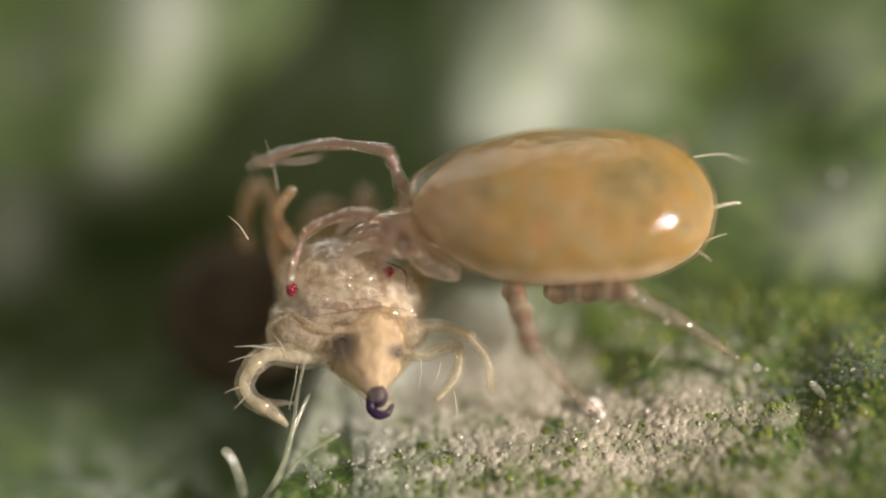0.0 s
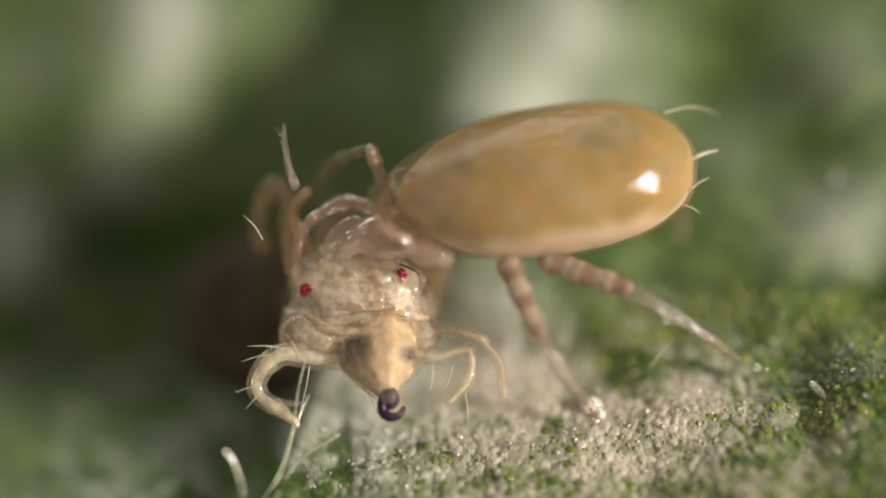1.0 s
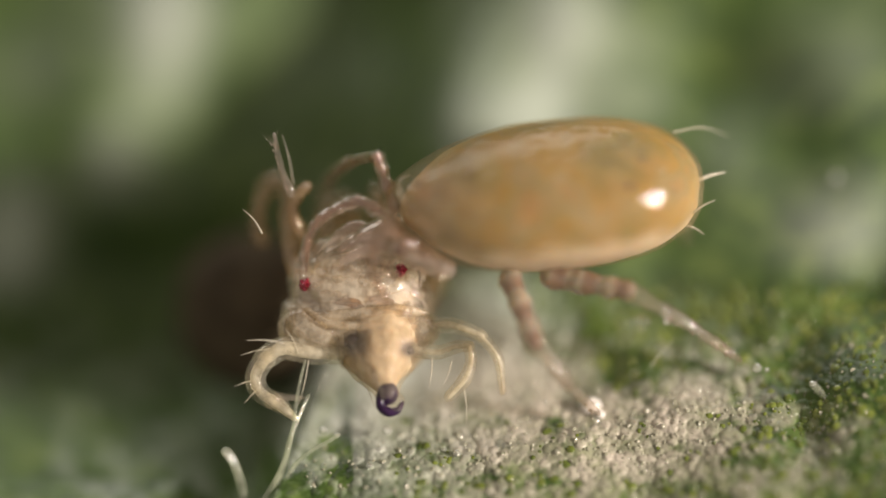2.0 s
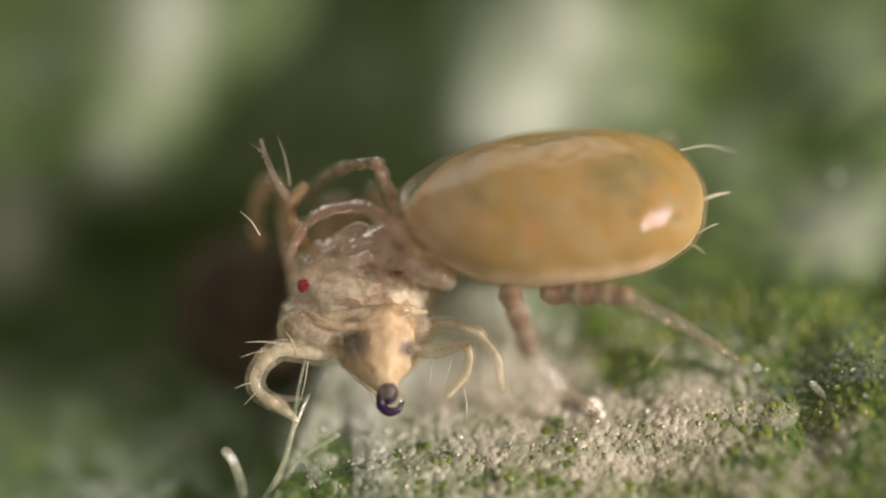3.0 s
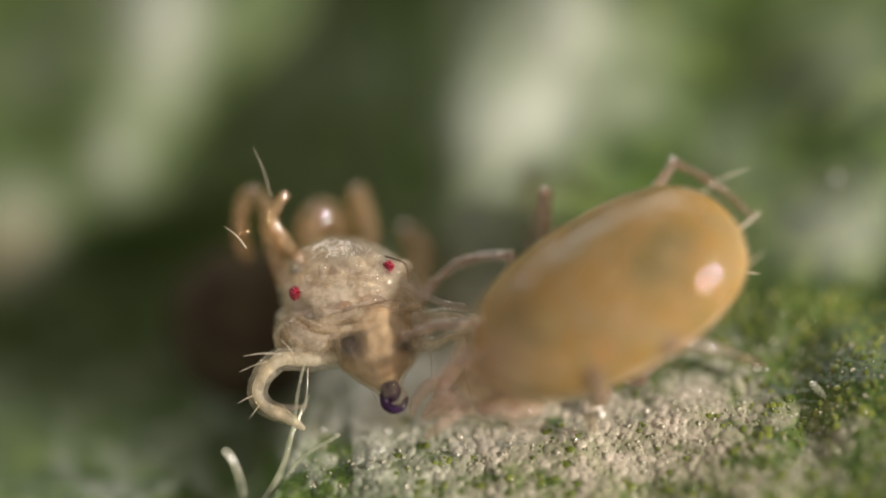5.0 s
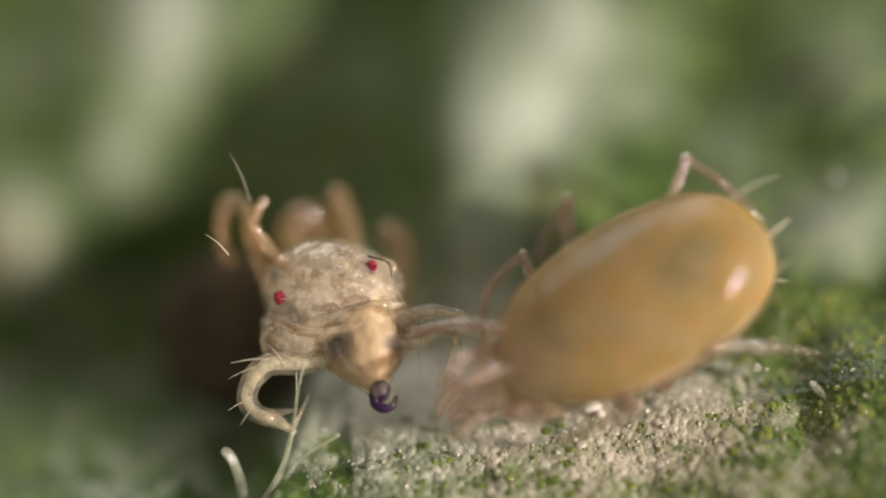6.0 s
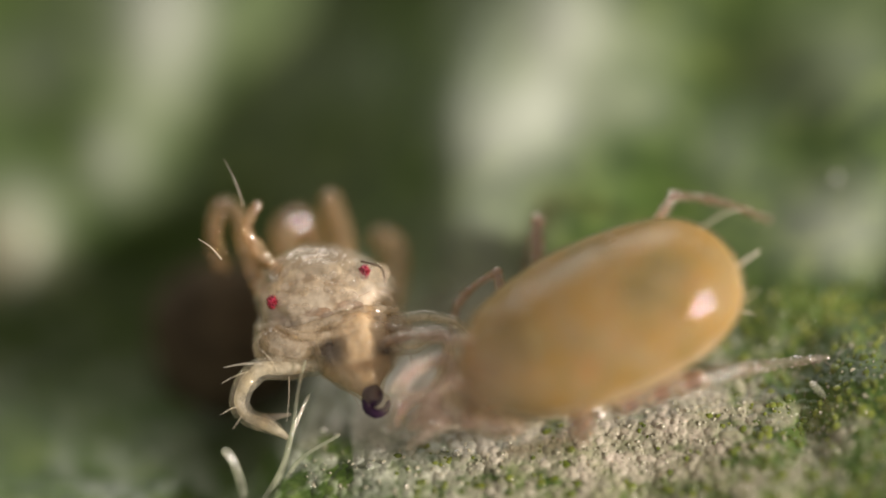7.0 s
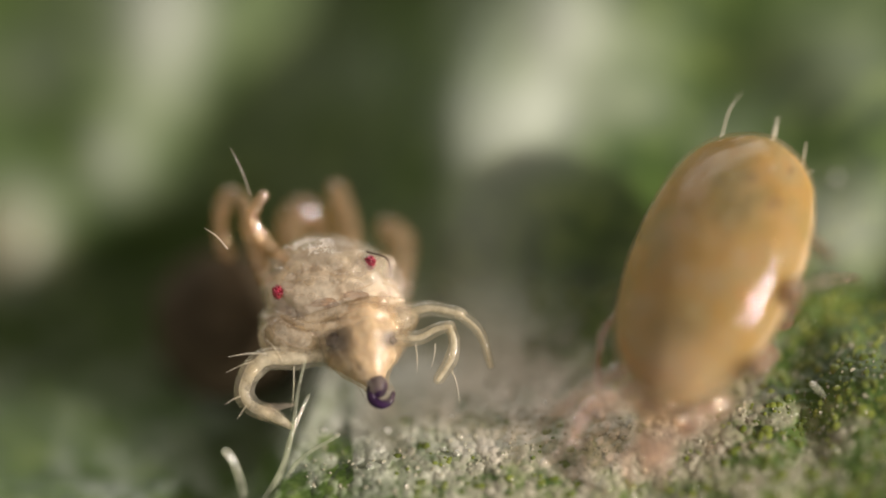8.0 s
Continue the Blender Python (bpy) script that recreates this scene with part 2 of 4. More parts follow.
def empty(name, m, label, category, group="", kind=""):
    ob = new(name)
    ob.empty_display_size = 20 * U
    ob.matrix_world = m
    return tagged(ob, label, category, group, kind)


def at_u(v):
    return Matrix.Translation(Vector(v) * U)


def smooth_path(points, radii, per=6):
    """Catmull-Rom through the points, with radii."""
    pts = [Vector(p) for p in points]
    if len(pts) == 2:
        return [pts[0].lerp(pts[1], i / per) for i in range(per + 1)], [radii[0] + (radii[1] - radii[0]) * i / per for i in range(per + 1)]
    out, rad = [], []
    ext = [pts[0] * 2 - pts[1]] + pts + [pts[-1] * 2 - pts[-2]]
    for i in range(len(pts) - 1):
        a, b, c, d = ext[i:i + 4]
        for k in range(per):
            s = k / per
            out.append(0.5 * (2 * b + (c - a) * s + (2 * a - 5 * b + 4 * c - d) * s * s + (3 * b - a - 3 * c + d) * s ** 3))
            rad.append(radii[i] + (radii[i + 1] - radii[i]) * s)
    return out + [pts[-1]], rad + [radii[-1]]


def tube(points, radii, seg=12, per=6, bm=None, wobble=0.0, cap=True):
    """A tapered tube with rounded ends along a smooth path."""
    bm = bm or bmesh.new()
    pts, rad = smooth_path(points, radii, per)
    if cap:
        d0, d1 = (pts[0] - pts[1]).normalized(), (pts[-1] - pts[-2]).normalized()
        r0, r1 = rad[0], rad[-1]
        pts = [pts[0] + d0 * r0 * .95, pts[0] + d0 * r0 * .7] + pts + [pts[-1] + d1 * r1 * .7, pts[-1] + d1 * r1 * .95]
        rad = [r0 * .25, r0 * .72] + rad + [r1 * .72, r1 * .25]
    t = (pts[1] - pts[0]).normalized()
    nrm = t.orthogonal().normalized()
    rings = []
    for i, p in enumerate(pts):
        t2 = (pts[min(i + 1, len(pts) - 1)] - pts[max(i - 1, 0)]).normalized()
        nrm = (nrm - t2 * nrm.dot(t2)).normalized()
        bi = t2.cross(nrm)
        ring = []
        for k in range(seg):
            a = 2 * math.pi * k / seg
            r = rad[i]
            if wobble:
                r *= 1 + wobble * noise.noise(Vector((p.x * .05, p.y * .05, k * .9)))
            ring.append(bm.verts.new(p + (nrm * math.cos(a) + bi * math.sin(a)) * r))
        rings.append(ring)
    for r0, r1 in zip(rings, rings[1:]):
        for k in range(seg):
            bm.faces.new((r0[k], r0[(k + 1) % seg], r1[(k + 1) % seg], r1[k]))
    bm.faces.new(rings[0][::-1])
    bm.faces.new(rings[-1])
    return bm


def ellipsoid(center, semi, nu=32, nv=20, shape=None, bm=None):
    """An ellipsoid, its poles on x; shape(point on the unit ball) may move the point before it is scaled."""
    bm = bm or bmesh.new()
    c = Vector(center)
    rows = []
    for j in range(nv + 1):
        th = math.pi * j / nv
        ring = []
        for i in range(nu if 0 < j < nv else 1):
            ph = 2 * math.pi * i / nu
            p = Vector((math.cos(th), math.sin(th) * math.cos(ph), math.sin(th) * math.sin(ph)))
            q = shape(p) if shape else p
            ring.append(bm.verts.new(c + Vector((q.x * semi[0], q.y * semi[1], q.z * semi[2]))))
        rows.append(ring)
    for a, b in zip(rows, rows[1:]):
        for i in range(nu):
            k = (i + 1) % nu
            if len(a) == 1:
                bm.faces.new((a[0], b[k], b[i]))
            elif len(b) == 1:
                bm.faces.new((a[i], a[k], b[0]))
            else:
                bm.faces.new((a[i], a[k], b[k], b[i]))
    bm.normal_update()
    return bm


def bristle(a, b, r=1.6, bend=(0, 0, 0), bm=None):
    a, b = Vector(a), Vector(b)
    m = (a + b) / 2 + Vector(bend)
    return tube([a, m, b], [r, r * .8, r * .25], seg=6, per=4, bm=bm)


def shade(me, name, values):
    at = me.attributes.new(name, "FLOAT", "POINT")
    at.data.foreach_set("value", np.asarray(values, dtype=np.float32))


def bump2(x, y, cx, cy, sx, sy):
    return np.exp(-((x - cx) / sx) ** 2 - ((y - cy) / sy) ** 2)


def step(x, a, b):
    s = np.clip((x - a) / (b - a), 0, 1)
    return s * s * (3 - 2 * s)


def value_noise(x, y, cell, seed):
    """Smooth noise on a lattice, from -1 to 1."""
    rng = np.random.RandomState(seed)
    tab = rng.rand(128, 128) * 2 - 1
    gx, gy = x / cell, y / cell
    ix, iy = np.floor(gx).astype(int), np.floor(gy).astype(int)
    fx, fy = gx - ix, gy - iy
    fx, fy = fx * fx * (3 - 2 * fx), fy * fy * (3 - 2 * fy)
    a, b = tab[ix % 128, iy % 128], tab[(ix + 1) % 128, iy % 128]
    c, d = tab[ix % 128, (iy + 1) % 128], tab[(ix + 1) % 128, (iy + 1) % 128]
    return (a * (1 - fx) + b * fx) * (1 - fy) + (c * (1 - fx) + d * fx) * fy


def skin_cells(x, y, cell, seed):
    """Domed cells round jittered points: the dome's height from 0 to 1, and a random number of each cell."""
    rng = np.random.RandomState(seed)
    jx, jy, tone = rng.rand(64, 64), rng.rand(64, 64), rng.rand(64, 64)
    ix, iy = np.floor(x / cell).astype(int), np.floor(y / cell).astype(int)
    best, own = np.full(np.shape(x), 9.0), np.zeros(np.shape(x))
    for a in (-1, 0, 1):
        for b in (-1, 0, 1):
            u, v = (ix + a) % 64, (iy + b) % 64
            q = np.hypot(x / cell - (ix + a) - jx[u, v], y / cell - (iy + b) - jy[u, v])
            own = np.where(q < best, tone[u, v], own)
            best = np.minimum(best, q)
    return np.sqrt(np.clip(1 - (best / 0.75) ** 2, 0, 1)), own


# ---- the leaf ----
def fold_x(y):
    """Where the edge of the fold runs."""
    return 470 + (880 - y) * 0.44


# bulges of the far part of the leaf, their brightness painted in as paleness: x, y, half width, half height, lift,
# paleness
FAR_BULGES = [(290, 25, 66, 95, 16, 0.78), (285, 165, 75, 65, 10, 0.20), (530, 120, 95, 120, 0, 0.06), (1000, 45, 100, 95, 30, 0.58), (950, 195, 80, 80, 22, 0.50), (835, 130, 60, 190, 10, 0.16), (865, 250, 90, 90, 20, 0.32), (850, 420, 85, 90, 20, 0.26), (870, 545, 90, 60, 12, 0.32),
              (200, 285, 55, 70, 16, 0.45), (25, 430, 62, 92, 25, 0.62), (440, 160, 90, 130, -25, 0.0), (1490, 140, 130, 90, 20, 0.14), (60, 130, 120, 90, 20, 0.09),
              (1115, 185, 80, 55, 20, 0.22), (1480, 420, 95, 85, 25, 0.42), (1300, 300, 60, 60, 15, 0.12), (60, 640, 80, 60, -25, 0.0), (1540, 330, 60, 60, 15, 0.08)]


def leaf_depth(x, y):
    """Relief of the leaf: how far its skin lies beyond the plane of focus."""
    x, y = np.asarray(x, float), np.asarray(y, float)
    yf = 850 - 0.19 * (np.clip(x, 600, 1700) - 600)                                       # where the skin lies in focus
    up = np.maximum(yf - y, 0)
    d = np.where(y < yf, up * 0.50 + 60 * (1 - np.exp(-up / 75)), np.where(y < 1000, (yf - y) * 0.58, (yf - 1000) * 0.58 + (1000 - y) * 0.42))
    d = d + 90 * bump2(x, y, 740, 630, 200, 95)                      # hollow before the prey
    left = 1 - step(x, fold_x(y) - 40, fold_x(y) + 18)
    d = d + left * (70 + 120 * bump2(x, y, 430, 800, 90, 200) + 225 * bump2(x, y, 270, 580, 270, 210))
    d = d + 185 * (1 - step(x, 670, 800)) * (1 - step(y, 400, 620))                                 # the far right part stands before the far left one
    d = d + 115 * (1 - step(x, 300, 500)) * step(y, 400, 620) * (1 - step(y, 660, 880))               # the dark hollow behind the fold
    d = d + left * 0.10 * np.clip(fold_x(y) - x, 0, 700) * step(y, 480, 660)                       # and falls away behind the fold
    d = d + 60 * bump2(x, y, 1240, 130, 130, 130)
    d = d - 0.09 * np.clip(x, 0, 430) * (1 - step(y, 300, 520)) * (1 - step(x, 380, 760))   # the far left part turns from the lamp
    d = d + 30 * value_noise(x, y, 170, 3) + 32 * value_noise(x, y, 330, 4) * (1 - step(y, 450, 700))
    for cx, cy, sx, sy, lift, _ in FAR_BULGES:
        d = d - lift * bump2(x, y, cx, cy, sx, sy)
    d = d + 30 * bump2(x, y, 1430, 720, 45, 130)
    return d


def bloom_and_glow(x, y):
    """Pale wax bloom and bare veins, with far brightness and blurred glow painted in, by place."""
    # patches at 740, 650 and 900, 640: pale leaf with out-of-focus glow painted in
    g = 0.50 * bump2(x, y, 1060, 790, 320, 135) + 0.60 * bump2(x, y, 740, 650, 200, 120) + 0.02 * bump2(x, y, 180, 830, 260, 70) + 0.55 * bump2(x, y, 900, 640, 125, 90) + 0.36 * bump2(x, y, 1245, 690, 110, 105) - 0.16 * bump2(x, y, 1110, 640, 80, 35) - 0.22 * bump2(x, y, 1190, 868, 110, 25) + 0.3 * bump2(x, y, 1320, 868, 55, 25)
    g = g + 0.50 * bump2(x, y, 610, 740, 120, 75) + 0.12 * bump2(x, y, 290, 800, 120, 60) + 0.07 * bump2(x, y, 150, 860, 260, 60)
    g = g + 0.2 * bump2(x, y, 640, 830, 160, 60) - 0.25 * bump2(x, y, 1460, 640, 110, 150) + 0.10 * bump2(x, y, 1540, 760, 70, 90)
    # bright patches of the far leaf, painted as paler colour
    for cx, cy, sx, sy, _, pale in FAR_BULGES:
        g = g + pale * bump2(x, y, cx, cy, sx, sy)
    near = step(y, 480, 640)
    _, tone = skin_cells(x, y * 1.25, 15.0, 31)
    g = g + near * 0.34 * (tone - 0.45) * step(g, 0.05, 0.3)
    g = g - near * 0.5 * step(value_noise(x, y, 34, 17), 0.42, 0.62) * step(value_noise(x, y, 90, 18), -0.2, 0.2)   # green flecks
    # far paleness is held back round 250, 560, where the hollow is shaded
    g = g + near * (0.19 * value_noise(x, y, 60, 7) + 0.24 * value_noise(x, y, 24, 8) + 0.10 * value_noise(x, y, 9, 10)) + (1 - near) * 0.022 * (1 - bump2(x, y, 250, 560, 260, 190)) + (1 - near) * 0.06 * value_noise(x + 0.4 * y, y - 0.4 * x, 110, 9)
    return np.clip(g, 0, 1)


def sheet(name, xs, ys, depth, bloom_glow, material, parent, label=""):
    X, Y = np.meshgrid(xs, ys)
    D = depth(X, Y)
    k = 1 + D / RANGE
    P = (np.array(ORIGIN)[None, None] + ((X - CX) * k)[..., None] * np.array(RIGHT) + ((CY - Y) * k)[..., None] * np.array(UPV)
         - D[..., None] * np.array(TOWARD)) * U
    h, w = X.shape
    i = np.arange(h * w).reshape(h, w)
    quads = np.stack([i[1:, :-1], i[1:, 1:], i[:-1, 1:], i[:-1, :-1]], -1).reshape(-1, 4)
    me = bpy.data.meshes.new(name)
    me.from_pydata(P.reshape(-1, 3).tolist(), [], quads.tolist())
    me.materials.append(material)
    me.polygons.foreach_set("use_smooth", [True] * len(me.polygons))
    shade(me, "bloom_glow", bloom_glow(X, Y).ravel())
    shade(me, "warm", (step(Y, 520, 720) * (0.25 + 0.75 * step(X, 620, 960)) * step(X, 420, 560)).ravel())
    me.update()
    ob = new(name, me)
    ob.parent = parent
    return tagged(ob, label)


def rough_near(x, y):
    dome, tone = skin_cells(x, y * 1.25, 15.0, 31)
    fine, _ = skin_cells(x, y * 1.25, 8.0, 32)
    cells = -dome * (1.5 + 4.0 * tone) - 1.3 * fine + value_noise(x, y, 60, 13) * 7
    return leaf_depth(x, y) + cells * step(y, 420, 560)


leaf = empty("leaf", Matrix.Identity(4), "green leaf with pale waxy bloom under the two mites", "leaf", kind="structure")
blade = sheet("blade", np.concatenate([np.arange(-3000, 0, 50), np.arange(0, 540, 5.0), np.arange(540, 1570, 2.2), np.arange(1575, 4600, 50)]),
      np.concatenate([np.arange(-2600, 0, 50), np.arange(0, 480, 14), np.arange(480, 560, 4.0), np.arange(560, 900, 2.2), np.arange(905, 3400, 40)]), rough_near, bloom_and_glow, LEAF, leaf)
thick = blade.modifiers.new("thickness", "SOLIDIFY")
thick.thickness, thick.offset = 160 * U, -1.0


def grains(name, count, box, radius, material, seed, keep, label, flat=0.55, axis=(0.0, 0.40, 0.92), jitter=0.12):
    """Many small domes and beads of the leaf's skin, joined. axis: the way they face (right, up, toward)."""
    rng = np.random.RandomState(seed)
    nu, nv = 7, 4
    base = [(math.sin(a) * math.cos(p), math.sin(a) * math.sin(p), math.cos(a)) for a in np.linspace(0.35, 1.75, nv) for p in np.arange(nu) * 2 * math.pi / nu] + [(0, 0, 1.02)]
    base = np.array(base)
    fac = []
    for j in range(nv - 1):
        for i in range(nu):
            a, c = j * nu + i, j * nu + (i + 1) % nu
            fac.append((a, a + nu, c + nu, c))
    top = nv * nu
    caps = [(top, i, (i + 1) % nu) for i in range(nu)]
    xs, ys = rng.uniform(box[0], box[2], count * 3), rng.uniform(box[1], box[3], count * 3)
    ok = rng.rand(count * 3) < keep(xs, ys)
    xs, ys = xs[ok][:count], ys[ok][:count]
    ds = rough_near(xs, ys)
    rs = radius[0] + (radius[1] - radius[0]) * rng.rand(len(xs)) ** 2.2
    verts, faces = [], []
    R, Uv, T = np.array(RIGHT), np.array(UPV), np.array(TOWARD)
    for x, y, d, r in zip(xs, ys, ds, rs):
        q = (base * (r * (0.8 + 0.5 * rng.rand(3)) * (1, 1, flat)))
        o = len(verts)
        c = np.array(spot(x, y, d + (0.15 if flat > 0.9 else 0.10) * r))
        a = np.array(axis) + jitter * rng.randn(3)
        w = R * a[0] + Uv * a[1] + T * a[2]
        w = w / np.linalg.norm(w)
        e = np.cross(Uv, w)
        e = e / np.linalg.norm(e)
        verts += list((c + np.outer(q[:, 0], e) + np.outer(q[:, 1], np.cross(w, e)) + np.outer(q[:, 2], w)) * U)
        faces += [tuple(o + k for k in f) for f in fac] + [tuple(o + k for k in f) for f in caps]
    me = bpy.data.meshes.new(name)
    me.from_pydata(verts, [], faces)
    me.materials.append(material)
    me.polygons.foreach_set("use_smooth", [True] * len(me.polygons))
    me.update()
    ob = new(name, me)
    ob.parent = leaf
    return tagged(ob, label, kind="stuff")


def in_pale(x, y):
    return np.clip(bloom_and_glow(x, y) * 1.9, 0.06, 1) * (0.3 + 0.7 * step(x, 700, 950)) * step(x, fold_x(y) - 10, fold_x(y) + 30)


def in_green(x, y):
    return np.clip(1.0 - bloom_and_glow(x, y) * 2.0, 0.0, 1) * step(x, fold_x(y) - 10, fold_x(y) + 60)


grains("green_cells", 900, (700, 500, 1600, 882), (3, 10), GREEN_CELL, 22, in_green, "green bumpy skin cells of the leaf", 0.4)
grains("wax_beads", 480, (540, 600, 1568, 880), (1.0, 3.0), WAX, 23, lambda x, y: np.clip(in_pale(x, y) + 0.25 + 0.25 * step(x, 1330, 1450), 0, 1), "tiny glinting wax beads", 1.0)
grains("wax_flakes", 980, (540, 600, 1568, 880), (2.0, 5.5), WAX, 24, lambda x, y: np.clip(in_pale(x, y) * 0.8 + 0.15 + 0.3 * step(x, 1330, 1450), 0, 1), "small flat glinting flakes of wax", 0.26, (0.49, 0.0, 0.87), 0.22)


# ---- motion: numbers of the clip, glided between ----
def glide(rows, t):
    """Smooth interpolation in time through rows (t, values...)."""
    ts = [r[0] for r in rows]
    if t <= ts[0]:
        return list(rows[0][1:])
    if t >= ts[-1]:
        return list(rows[-1][1:])
    i = max(k for k in range(len(ts) - 1) if ts[k] <= t)
    h = ts[i + 1] - ts[i]
    s = (t - ts[i]) / h
    out = []
    for c in range(1, len(rows[0])):
        p0, p1 = rows[i][c], rows[i + 1][c]
        slope = (p1 - p0) / h
        def tangent(k):
            if k == 0 or k == len(ts) - 1:
                return slope
            a = (rows[k][c] - rows[k - 1][c]) / (ts[k] - ts[k - 1])
            b = (rows[k + 1][c] - rows[k][c]) / (ts[k + 1] - ts[k])
            return 0.0 if a * b <= 0 else 2 * a * b / (a + b)
        m0, m1 = tangent(i) * h, tangent(i + 1) * h
        out.append((2 * s ** 3 - 3 * s * s + 1) * p0 + (s ** 3 - 2 * s * s + s) * m0 + (-2 * s ** 3 + 3 * s * s) * p1 + (s ** 3 - s * s) * m1)
    return out


TICKS = [round(0.1 * k, 2) for k in range(81)]

# mite body: seconds, middle x, y, depth, slope in degrees (head low), turn of head towards the viewer, roll
BODY = [
    (0.0, 982, 366, 0, 1.5, 9, 43), (0.5, 954, 343, 0, 4.5, 9, 38), (1.0, 948, 321, 0, 9, 10, 31), (1.5, 959, 339, 0, 7.8, 10, 30),
    (2.2, 958, 348, 0, 6, 10, 34), (2.8, 960, 362, -2, 5, 10, 39), (3.0, 965, 369, -5, 5, 10, 41), (3.5, 971, 390, -12, 7.3, 10, 45), (4.0, 1032, 405, -20, 11.5, 9, 47),
    (4.5, 1031, 496, -55, 28, 8, 52), (4.7, 1033, 528, -70, 30, 6, 57), (5.2, 1076, 537, -78, 30, 6, 58), (5.8, 1107, 547, -80, 29, 5, 57),
    (6.0, 1105, 543, -80, 29, 5, 57), (6.5, 1120, 536, -84, 27.5, 5, 57), (7.0, 1043, 577, -88, 24.5, 6, 52), (7.2, 1053, 564, -86, 25, 6, 52), (7.3, 1148, 492, -80, 26, 6, 49),
    (7.5, 1219, 469, -68, 30.5, 6, 45), (7.7, 1249, 456, -58, 41, 12, 48), (7.8, 1258, 460, -58, 51, 16, 52), (7.9, 1261, 472, -58, 59, 19, 55), (8.0, 1254, 497, -60, 68, 21, 57)]


def mite_pose(t):
    x, y, d, slope, turn, roll = glide(BODY, t)
    a, e, r = radians(slope), radians(turn), radians(roll)
    f = Vector((-math.cos(a) * math.cos(e), -math.sin(a) * math.cos(e), math.sin(e)))
    side = Vector((0, 0, 1))
    up = Vector((math.sin(a) * -1.0, math.cos(a), 0))
    up = (up - f * up.dot(f)).normalized()
    out = (side - f * side.dot(f) - up * side.dot(up)).normalized()
    dorsal = up * math.cos(r) + out * math.sin(r)
    lateral = dorsal.cross(f)
    m = Matrix((f, lateral, dorsal)).transposed().to_4x4()
    return Matrix.Translation(spot(x, y, d) * U) @ B4 @ m


BODY_SEMI = (290, 161, 119)


def body_shape(p):
    """Blunt behind, tapered towards the head, deeper below than above."""
    x = p.x
    r = math.sqrt(max(1e-9, 1 - x * x))
    full = max(0.0, 1 - abs(x) ** 2.5) ** (0.52 if x > 0 else 0.45)
    s = full / r if r > 1e-4 else 1.0
    s *= 1 - 0.23 * x ** 1.25 if x > 0 else 1 + 0.085 * abs(x) ** 1.5
    q = Vector((x, p.y * s, p.z * s))
    if q.z < 0:
        q.z *= 1.09
    w = 0.016 * noise.noise(p * 2.6) + 0.009 * noise.noise(p * 6.0) + 0.003 * noise.noise(p * 15.0)
    return q * (1 + w)


def on_body(th, ph, k=1.0):
    """A place on the body's skin by its angles from the head end and round the length."""
    p = body_shape(Vector((math.cos(th), math.sin(th) * math.cos(ph), math.sin(th) * math.sin(ph))))
    return Vector((p.x * BODY_SEMI[0], p.y * BODY_SEMI[1], p.z * BODY_SEMI[2])) * k


def leg_link(length, r0, r1, curve, ring, bm=None):
    pts, rad = [], []
    for i in range(9):
        s = i / 8
        pts.append((length * s, curve * math.sin(math.pi * s), 0))
        rad.append((r0 + (r1 - r0) * s) * (1 + ring * math.cos(s * 2 * math.pi * 2.5)))
    return tube(pts, rad, seg=14, per=4, wobble=0.2, bm=bm)


